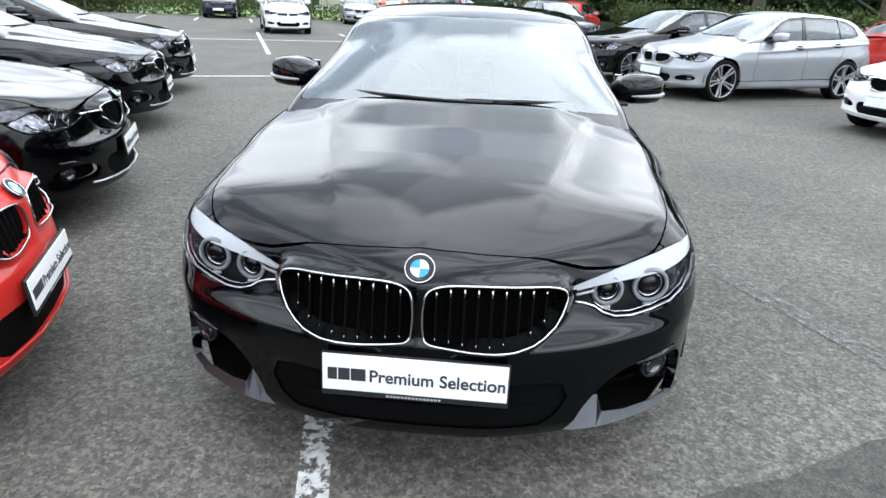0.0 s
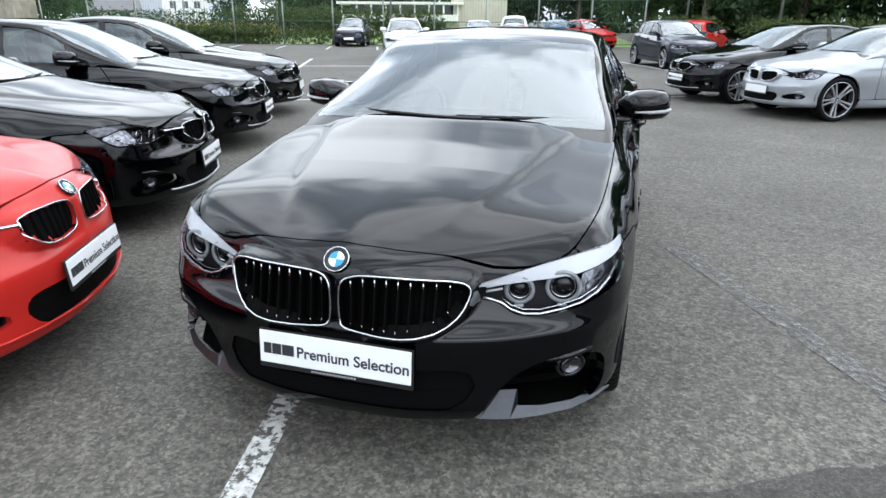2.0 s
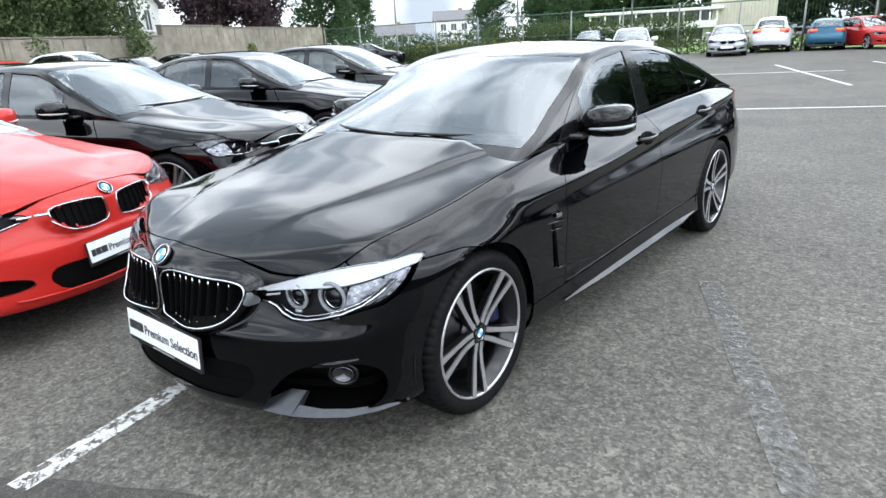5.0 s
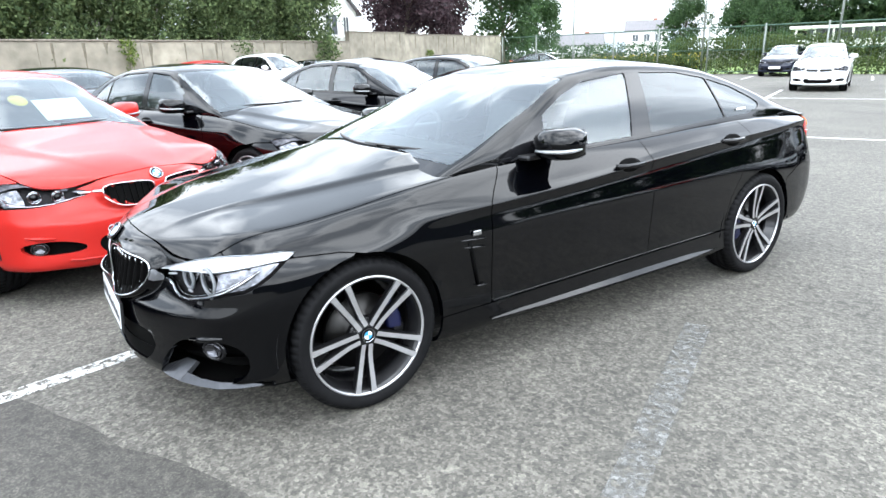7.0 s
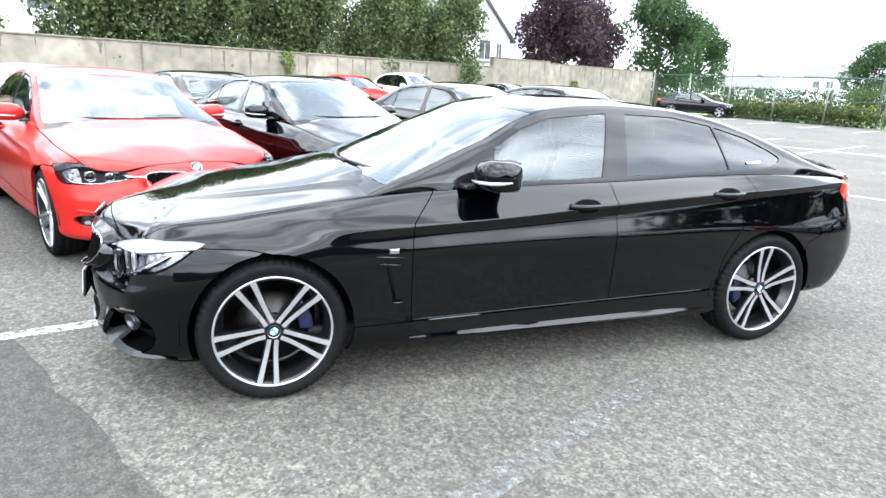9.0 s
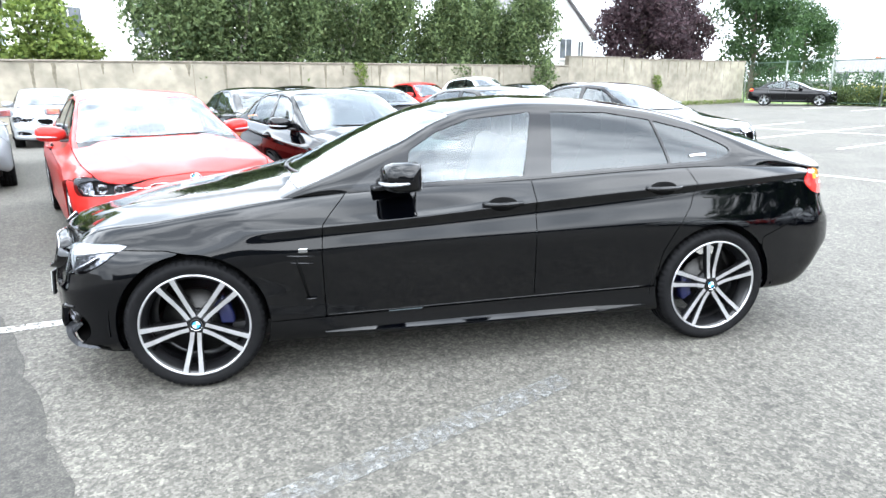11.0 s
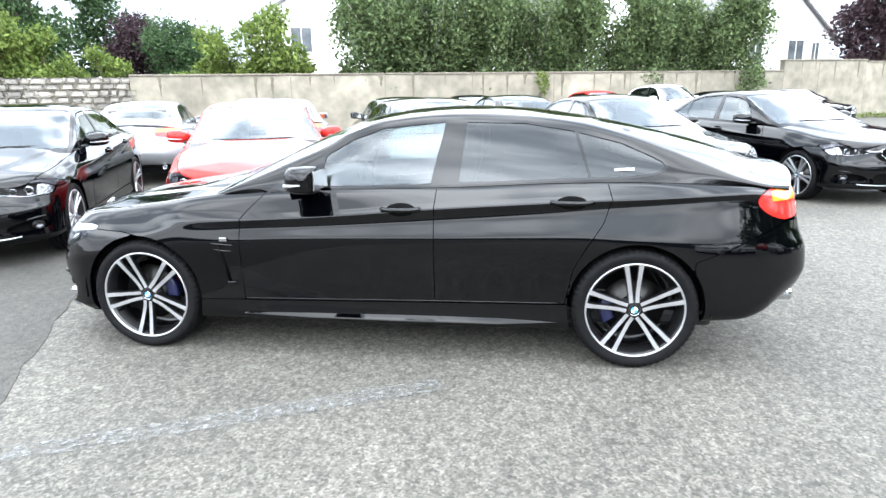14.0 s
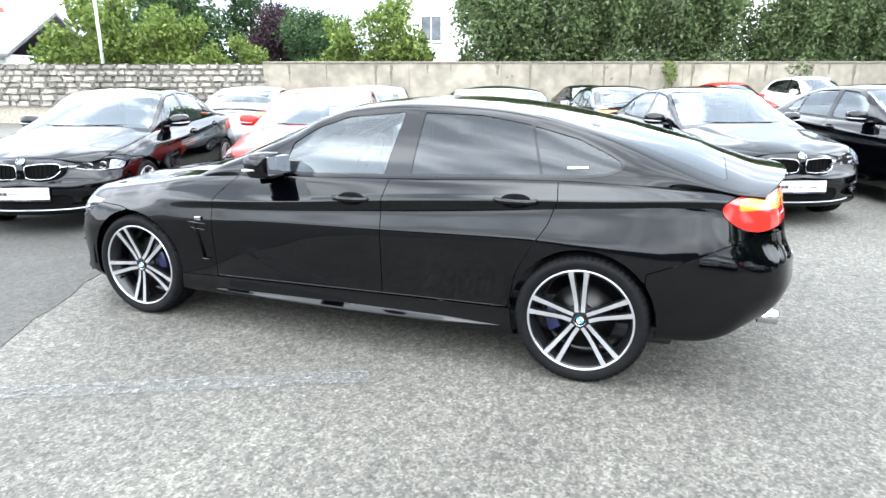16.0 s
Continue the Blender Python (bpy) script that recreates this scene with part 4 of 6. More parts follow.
            for cx, cz, r in lights:
                c, nn = on_nose(cx, cz, -.030)
                yaw = math.degrees(math.atan2(nn[0], -nn[1])) * .6
                m_ = Matrix.Translation(place(s * c[0], c[1], c[2])) @ pose(0, 0, 0, 0, 0, s * yaw) @ pose(0, 0, 0, 90, 0, 0)
                ring = [(r * math.cos(a_), r * math.sin(a_), 0) for a_ in [2 * math.pi * k / 36 for k in range(36)]]
                part("light_ring", tube(ring, .0068 if fine else .003, 8, True), LAMPWHITE if fine else LAMPCHROME, hl, "", m_)
                part("projector", lathe([(-.03, r), (-.012, r * .72), (-.004, r * .62), (.002, r * .5), (.006, r * .25), (.007, 0)], 28, axis="z"), GLOSSBLACK, hl, "", m_)
                part("projector_rim", tube([(q[0] * .74, q[1] * .74, -.008) for q in ring], .003, 6, True), LAMPCHROME, hl, "", m_)
                if fine:
                    part("lamp_foot", smooth(box(.030, .010, .012, .004, (0, -r - .012, 0))), LAMPSHEEN, hl, "", m_)
        tl = panel("tail_lamp", tail - gap, side, TAILRED, .02, .001, plabel="red and amber tail lamp")
        if tl:
            panel("amber_lens", np.minimum.reduce([tail - .012, z - .905, y - 3.47]), side, TAILAMBER, .004, .004, tl)
            panel("light_bar", np.minimum.reduce([tail - .012, .012 - np.abs(z - .86)]), side, TAILRED, .004, .004, tl) if fine else None
        # grille
        if kidney:
            loop = [on_nose(px, pz, .003)[0] for px, pz in kid_line]
            gr = part("kidney_grille", tube([W(np.array([q * [s, 1, 1]]))[0] for q in loop], .0034, 10, True), CHROME, root, "chrome-framed kidney grille with black slats")
            panel("backing", kid + .005, side, INTAKEBLACK, 0, -.055 if fine else -.016, gr)
            panel("grille_lip", np.minimum(kid + .012, .002 - kid), side, INTAKEBLACK, .05, -.002, gr)
            if fine:
                panel("grille_side", np.minimum.reduce([.020 - np.abs(x - .424), z - .606, .654 - z, -kid - .006, -lamp - .001, x - .404 - (.654 - z) * .1]), side, SATIN, .01, .004, gr)
            nb = 9 if fine else 7
            for i in range(nb):
                fx = .050 + i * (.302 / (nb - 1))
                zt = float(np.interp(fx, [.03, .09, .20, .30, .36], [.672, .685, .688, .684, .674]))
                if not fine:
                    fx = .07 + i * (.25 / (nb - 1))
                    zt = float(np.interp(fx, [.04, .09, .18, .28, .35], [.686, .694, .702, .704, .695]))
                zb_ = .57 + max(0, fx - .22) * .35 if not fine else float(np.interp(fx, [.03, .10, .20, .28, .335, .37], [.537, .529, .531, .549, .574, .612]))
                ct, cb = on_nose(fx, zt, -.006)[0], on_nose(fx, zb_, -.010)[0]
                top_, low_ = place(s * ct[0], ct[1], ct[2]), place(s * cb[0], cb[1], cb[2])
                bm = bmesh.new()
                hw = .0042
                vs = [[bm.verts.new((p.x + sx * hw, p.y + dy, p.z + dz)) for sx, dy in ((-.4, -.004), (.4, -.004), (1, .004), (1, .035), (-1, .035), (-1, .004))] for p, dz in ((low_, 0), (top_, 0))]
                for k in range(6):
                    bm.faces.new((vs[0][k], vs[0][(k + 1) % 6], vs[1][(k + 1) % 6], vs[1][k]))
                bm.faces.new(vs[1])
                bm.faces.new(vs[0][::-1])
                bmesh.ops.recalc_face_normals(bm, faces=bm.faces)
                part("slat", bm, INTAKEBLACK, gr)
                tip = top_ - (top_ - low_) * .16
                if fine:
                    foot = low_ + (top_ - low_) * .10
                    part("slat_foot", tube([(low_.x, low_.y - .004, low_.z), (foot.x, foot.y - .002, foot.z)], [.0022, .0012], 6), CHROME, gr)
                    part("slat_tip", tube([(top_.x, top_.y - .004, top_.z), (tip.x, tip.y - .003, tip.z)], [.0032, .0016], 6), CHROME, gr)
        else:
            panel("grille", kid + .005, side, PLASTIC, 0, -.03)
        if not fine and kidney:
            lip = [on_nose(lx, lz, .006)[0] * [s, 1, 1] for lx, lz in ((.0, .262), (.2, .262), (.4, .264), (.54, .272), (.60, .28))]
            part("bumper_lip", tube([W(np.array([q_]))[0] for q_ in lip], .007, 8), ALLOYSILVER if colour is BLACK else colour, root, "slim lower bumper lip")
            bar = [on_nose(lx, lz, -.002)[0] * [s, 1, 1] for lx, lz in ((.352, .676), (.38, .668), (.42, .668), (.46, .672))]
            part("lamp_strip", tube([W(np.array([q_]))[0] for q_ in bar], .008, 8), CHROME, root, "chrome strip joining grille and headlamp")
        panel("intake_liner", intake + .006, side, INTAKEBLACK, 0, -.12 if fine else -.06)
        if fine:
            bm = bmesh.new()
            rows = [[bm.verts.new((s * bx_, by_ + dy_, bz_ + dz_)) for (bx_, by_, bz_), dy_, dz_ in ((lo_, 0, 0), (hi_, 0, 0), (hi_, .012, -.010), (lo_, .016, -.004))] for lo_, hi_ in BLADE]
            for a_, b_ in zip(rows, rows[1:]):
                for k in range(4):
                    bm.faces.new((a_[k], b_[k], b_[(k + 1) % 4], a_[(k + 1) % 4]))
            bm.faces.new(rows[0])
            bm.faces.new(rows[-1][::-1])
            bmesh.ops.recalc_face_normals(bm, faces=bm.faces)
            bmesh.ops.bevel(bm, geom=[e_ for e_ in bm.edges if len(e_.link_faces) == 2 and e_.calc_face_angle() > .7], offset=.002, segments=2, affect="EDGES")
            part("splitter_blade", bm, BLADEGREY, root, "satin dark grey bumper blade")
        c, nn = on_nose(.728, .382 if fine else .366, -.022)
        yaw = math.degrees(math.atan2(nn[0], -nn[1]))
        m_ = Matrix.Translation(place(s * c[0], c[1], c[2])) @ pose(0, 0, 0, 0, 0, s * yaw) @ pose(0, 0, 0, 90, 0, 0)
        fog = part("fog_lamp", lathe([(-.03, .037), (.006, .037), (.010, .034), (.006, .030), (.0, .02), (-.004, 0)], 24, axis="z"), FOGGLASS, root, "round fog lamp", m_ @ Matrix.Diagonal((1, .82, 1, 1)))
        part("fog_bezel", lathe([(-.01, .052), (.004, .052), (.006, .044), (-.004, .038)], 24, axis="z"), GLOSSBLACK, fog)
        c1, c2 = on_nose(.645, .420, .0)[0], on_nose(.775, .442, .0)[0]
        cm = on_nose(.713, .434, .004)[0]
        part("fog_brow", tube([place(s * q[0], q[1], q[2]) for q in (c1, cm, c2)], [.006, .012, .008], 8), colour, root)
        # door handles
        for dd, hy, hz in ((d1, 1.555, .862), (d2, 2.465, .905)):
            hx = .890
            bm = bmesh.new()
            path = [(-.105, -.016), (-.095, -.004), (-.06, .016), (0, .022), (.06, .018), (.095, -.002), (.105, -.016)]
            tube([(o, t, 0) for t, o in path], .012, 8, bm=bm)
            bmesh.ops.scale(bm, verts=bm.verts, vec=(1, 1, 1.15))
            part("handle", bm, colour, dd, "", Matrix.Translation(place(s * hx, hy, hz)) @ Matrix.Diagonal((s, 1, 1, 1)))
            bm = lathe([(0, .0), (.004, .04), (.002, .055), (-.01, .06)], 24)
            bmesh.ops.scale(bm, verts=bm.verts, vec=(1, 1.35, .62))
            part("handle_cup", bm, INTAKEBLACK, dd, "", Matrix.Translation(place(s * (hx - .008), hy, hz + .002)) @ pose(0, 0, 0, 0, -s * 22, 0) @ Matrix.Diagonal((s, 1, 1, 1)))
        # side marker badge and breather slot
        if fine:
            part("side_badge", box(.006, .045, .022, .003), CHROME, root, "small chrome fender badge", Matrix.Translation((s * .905, .535, .685)))
            bm = bmesh.new()
            tube([(-.003, .500, .645), (-.002, .512, .60), (-.002, .530, .52), (-.003, .548, .440)], [.012, .011, .008, .005], 6, bm=bm)
            slot = part("breather_slot", bm, INTAKEBLACK, root, "black breather slot behind the front wheel", Matrix.Translation((s * .897, 0, 0)) @ Matrix.Diagonal((s, 1, 1, 1)))
            for pts in ([(0, .455, .660), (.006, .52, .656), (.004, .585, .652)], [(0, .470, .625), (.006, .53, .620), (.004, .580, .616)], [(0, .535, .436), (.004, .560, .434), (.002, .588, .436)]):
                part("slot_fin", tube(pts, [.003, .005, .003], 6), GLOSSBLACK, slot)
            bm = bmesh.new()
            st_ = [[bm.verts.new((dx * k_, sy_, sz_ + dz * k_)) for dx, dz in ((-.012, .020), (.024, -.004), (.026, -.012), (-.012, -.018))] for sy_, sz_, k_ in ((.62, .250, .12), (1.0, .250, .75), (1.5, .251, 1), (2.1, .252, 1), (2.40, .253, .12))]
            for a_, b_ in zip(st_, st_[1:]):
                for k in range(4):
                    bm.faces.new((a_[k], b_[k], b_[(k + 1) % 4], a_[(k + 1) % 4]))
            bm.faces.new(st_[0])
            bm.faces.new(st_[-1][::-1])
            bmesh.ops.recalc_face_normals(bm, faces=bm.faces)
            edge_pts = []
            for ey in np.linspace(.64, 2.42, 16):
                ez = .338 + (ey - .64) * .012
                q_ = V[np.argmin((y - ey) ** 2 + (z - ez) ** 2 + np.where(x > .6, 0, 9))]
                edge_pts.append((s * (q_[0] + .0005), ey, ez))
            part("sill_edge", tube(edge_pts, .0032, 8), colour, root)
            part("side_skirt", bm, colour, root, "", Matrix.Translation((s * .895, 0, 0)) @ Matrix.Diagonal((s, 1, 1, 1)))
    panel("boot_lid", np.minimum(lid - gap, np.minimum(low, -tail - gap)), "both")
    panel("rear_bumper", np.minimum.reduce([rb - gap, -lid - gap, arch, low]), "both", depth=.03)
    # upper body
    key = (id(g), fine)
    if key not in GRID_CACHE:
        GRID_CACHE[key] = top_grid(g, 300, 36, 40) if fine else top_grid(g, 130, 16, 18)
    TV, TF, railx = GRID_CACHE[key]
    tx, ty, tz = TV.T
    xr = railx(ty)
    dlo = np.where(tx > .45, sd(ty, tz, g["dlo"]), -1)
    head = g["screen_top"] + .11 * (tx / .6) ** 2
    above = ty - .433 - .09 * (tx / .7) ** 2
    screen = np.minimum.reduce([xr - .022 - tx, head - ty, above])
    scuttle = np.minimum.reduce([xr - .020 - tx, -above - .002, 1.2 - ty])
    rw = np.minimum.reduce([xr - .085 - tx, ty - g["rear_from"] + .10 * (tx / .6) ** 2, g["rear_to"] - ty])

    def upper(pname, field, side, material, depth=.01, out=0.0, under=root, plabel=""):
        v, f = clip(TV, TF, field)
        ob = part(pname, shell(pname, v, f, material, side, depth, out, warp), None, under, plabel) if len(f) else None
        return ob

    upper("scuttle", scuttle, "both", FRIT, .006)
    upper("roof", np.minimum.reduce([-dlo, -screen, -rw, -scuttle]), "both", colour, .02)
    sc = upper("windscreen", screen - .002, "both", SCREEN, .006, -.001, plabel="sky-reflecting windscreen")
    upper("rear_window", rw - .002, "both", TINT if rear_tint else GLASS, .006, -.001)
    s1, s2, s3, s4 = (half(ty, tz, ln) for ln in g["splits"])
    inner = dlo - .012
    front_pane = np.minimum(inner, ty - 1.06 - .25 * (tz - .96))
    panes = []
    for side in ("right", "left"):
        panes.append(upper("front_side_window", np.minimum(front_pane, s1), side, GLASS, .004, -.002))
        panes.append(upper("rear_side_window", np.minimum.reduce([inner, -s2, s3]), side, TINT if rear_tint else GLASS, .004, -.002))
        panes.append(upper("quarter_window", np.minimum(inner, -s4), side, TINT if rear_tint else GLASS, .004, -.002))
        win = np.maximum.reduce([np.minimum(front_pane, s1), np.minimum.reduce([inner, -s2, s3]), np.minimum(inner, -s4)])
        upper("window_trim", np.minimum(dlo + .002, -win), side, GLOSSBLACK, .008, .003)
        s = 1 if side == "right" else -1
        # mirror
        bm = bmesh.new()
        rings = []
        for t, hw, hh, dz in ((0, .03, .03, -.012), (.03, .075, .055, -.005), (.07, .098, .072, 0), (.13, .10, .075, .004), (.18, .085, .069, .006), (.205, .05, .05, .004), (.212, .012, .016, 0)):
            ring = []
            for k in range(16):
                a = 2 * math.pi * k / 16
                cx_, cz_ = math.cos(a), math.sin(a)
                back = max(0.0, cx_) * .45
                ring.append(bm.verts.new((t, hw * math.copysign(abs(cx_) ** .55, cx_) * (1 - back), dz + hh * math.copysign(abs(cz_) ** .58, cz_))))
            rings.append(ring)
        for a, b in zip(rings, rings[1:]):
            for k in range(16):
                bm.faces.new((a[k], b[k], b[(k + 1) % 16], a[(k + 1) % 16]))
        bm.faces.new(rings[0])
        bm.faces.new(rings[-1][::-1])
        bmesh.ops.recalc_face_normals(bm, faces=bm.faces)
        at = place(s * .755, 1.028, 1.02)
        mi = part("wing_mirror", smooth(bm), colour, root, "door mirror with an indicator strip", Matrix.Translation(at) @ pose(0, 0, 0, 0, 0, s * 8) @ Matrix.Diagonal((s * 1.22, 1.18, 1, 1)))
        part("mirror_glass", box(.165, .006, .104, .003), CHROME, mi, "", Matrix.Translation((.112, .060, .005)) @ pose(0, 0, 0, 0, 0, -11))
        bm = bmesh.new()
        tube([(.06, -.099, -.026), (.12, -.103, -.024), (.18, -.088, -.020), (.206, -.052, -.016), (.213, -.012, -.012)], [.004, .008, .009, .008, .004], 8, bm=bm)
        part("indicator", bm, LAMPWHITE, mi, "white indicator strip")
        part("mirror_foot", box(.11, .15, .022, .008, (-.01, -.045, -.062)), TRIM, mi)
        # wiper
    for s, x0, x1 in ((1, .66, .04), (-1, .16, -.60)):
        bm = bmesh.new()
        pts = []
        for i in range(9):
            xx = x0 + (x1 - x0) * i / 8
            yy = .445 + .19 * (abs(xx) / .66) ** 2 + .015 * i / 8
            zz = float(pchip(g["centre"])(yy)) - .11 * (abs(xx) / .70) ** 2.3 * 1.0 + .012
            pts.append(W(np.array([[xx, yy, zz]]))[0])
        tube(pts, .007, 6, bm=bm)
        part("wiper", bm, TRIM, root)
    # cabin
    part("cabin_floor", box(1.40, 2.5, .05, .01), DASH, root, "", Matrix.Translation(place(0, 1.75, .36)))
    part("dashboard", smooth(box(1.36, .50, .30, .08, seg=3)), DASH, root, "", Matrix.Translation(place(0, .80, .80)))
    part("rear_shelf", box(1.30, .55, .03, .01), DASH, root, "", Matrix.Translation(place(0, 3.0, .93)))
    for sx, sy in ((-.37, 1.45), (.37, 1.45), (-.36, 2.30), (.36, 2.30)):
        part("seat", SEAT_MESH, None, root, "", Matrix.Translation(place(sx, sy, .16)))
    bm = bmesh.new()
    tube([(.18 * math.cos(a), .18 * math.sin(a), 0) for a in [2 * math.pi * k / 32 for k in range(32)]], .015, 8, True, bm)
    box(.34, .035, .02, .006, (0, -.02, -.01), bm=bm)
    box(.12, .10, .03, .012, (0, -.02, -.01), bm=bm)
    part("steering_wheel", bm, DASH, root, "", Matrix.Translation(place(-.37, 1.06, .93)) @ pose(0, 0, 0, 65, 0, 0))
    part("interior_mirror", box(.22, .03, .06, .015), DASH, root, "", Matrix.Translation(place(0, 1.10, 1.215)))
    part("underbody", box(1.50, 3.5, .10, .03), PLASTIC, root, "", Matrix.Translation(place(0, 1.5, .245)))
    if fine:
        q = TV[np.argmin(np.where(tx > .5, (ty - 2.74) ** 2 + (tz - 1.062) ** 2, 9))]
        part("window_sticker", box(.003, .10, .013, .001), PAPER, root, "small white window sticker", Matrix.Translation((q[0] + .004, 2.74, 1.062)) @ pose(0, 0, 0, 3, -25, 0))
    # wheels
    for yy, off in ((0.0, .772), (2.81, .80)):
        for s in (1, -1):
            hub = place(s * off, yy, .33)
            hub.z = .33
            turn = Matrix.Translation(hub) @ (pose(0, 0, 0) if s == 1 else pose(0, 0, 0, 0, 0, 180))
            spin = 28 if yy == 0 else 4
            turn = turn @ pose(0, 0, 0, spin * s, 0, 0)
            wh = part("wheel", wheels["rim"], None, root, "five double-spoke alloy wheel with a black tyre", turn)
            part("tyre", wheels["tyre"], None, wh, "black rubber tyre")
            part("rim_lip", wheels["lip"], None, wh)
            for k in range(5):
                part("spoke", wheels["spoke"], None, wh, "", pose(0, 0, 0, 72 * k, 0, 0))
            part("hub", wheels["hub"], None, wh)
            for k in range(5 if fine else 0):
                a = 2 * math.pi * (k + .5) / 5
                part("wheel_bolt", wheels["bolt"], None, wh, "", pose(-.018, .060 * math.sin(a), .060 * math.cos(a)))
            if badges:
                add_badge_flat(wh, pose(.083, 0, 0, 0, 90, 0) @ pose(0, 0, 0, 0, 0, 90 - spin), .72)
            else:
                part("cap", wheels["cap"], None, wh)
            part("brake_disc", wheels["disc"], None, wh)
            part("brake_caliper", wheels["caliper"], None, wh, "", pose(0, 0, 0, ((20 if yy == 0 else 185) - spin) if s == 1 else (160 if yy == 0 else -5), 0, 0))
            bm = lathe([(-.30, .30), (-.30, .388), (.095, .392)], 28, a0=-.08, a1=math.pi + .08)
            part("wheel_liner", bm, PLASTIC, root, "", Matrix.Translation((hub.x, hub.y, .335)) @ (pose(0, 0, 0) if s == 1 else pose(0, 0, 0, 0, 0, 180)))
    if plate:
        plate_parts(root, Matrix.Translation(place(0, -.828, .421)) @ pose(0, 0, 0, -5, 0, 0), fine or plate == "lettered")
    if badges:
        add_badge(root, Matrix.Translation(place(0, -.772, .734)) @ pose(0, 0, 0, 48, 0, 0))
    for s in (1, -1):
        part("exhaust_tip", lathe([(-.06, .036), (.03, .038), (.032, .034), (-.05, .032), (-.05, 0)], 20), CHROME, root, "", Matrix.Translation(place(s * .50, 3.70, .325)) @ pose(0, 0, 0, 0, 0, 90))
    if paper:
        part("price_sheet", box(.36, .004, .27, 0), PAPER, root, "white price sheet behind the windscreen", Matrix.Translation(place(.30, .93, 1.09)) @ pose(0, 0, 0, -55, 0, 0))
        part("round_sticker", lathe([(0, .068), (.003, .068), (.003, 0)], 24, axis="z"), STICKER, root, "round yellow windscreen sticker", Matrix.Translation(place(.0, .98, 1.175)) @ pose(0, 0, 0, 35, 0, 0))
    return root


def add_badge_flat(parent, m, size):
    """The badge as one sub-part, for wheel centres."""
    if "flat" not in GRID_CACHE:
        bm = bmesh.new()
        for me in BADGE.values():
            bm.from_mesh(me)
        me = bpy.data.meshes.new("centre_cap")
        off, mats = 0, []
        bm.free()
        verts, faces, idx = [], [], []
        for k, src in enumerate(BADGE.values()):
            n0 = len(verts)
            verts += [tuple(v.co) for v in src.vertices]
            faces += [tuple(i + n0 for i in p.vertices) for p in src.polygons]
            idx += [k] * len(src.polygons)
            mats.append(src.materials[0])
        me.from_pydata(verts, [], faces)
        for m_ in mats:
            me.materials.append(m_)
        me.polygons.foreach_set("material_index", idx)
        GRID_CACHE["flat"] = me
    return part("centre_cap", GRID_CACHE["flat"], None, parent, "round blue and white centre cap", m @ Matrix.Scale(size, 4))



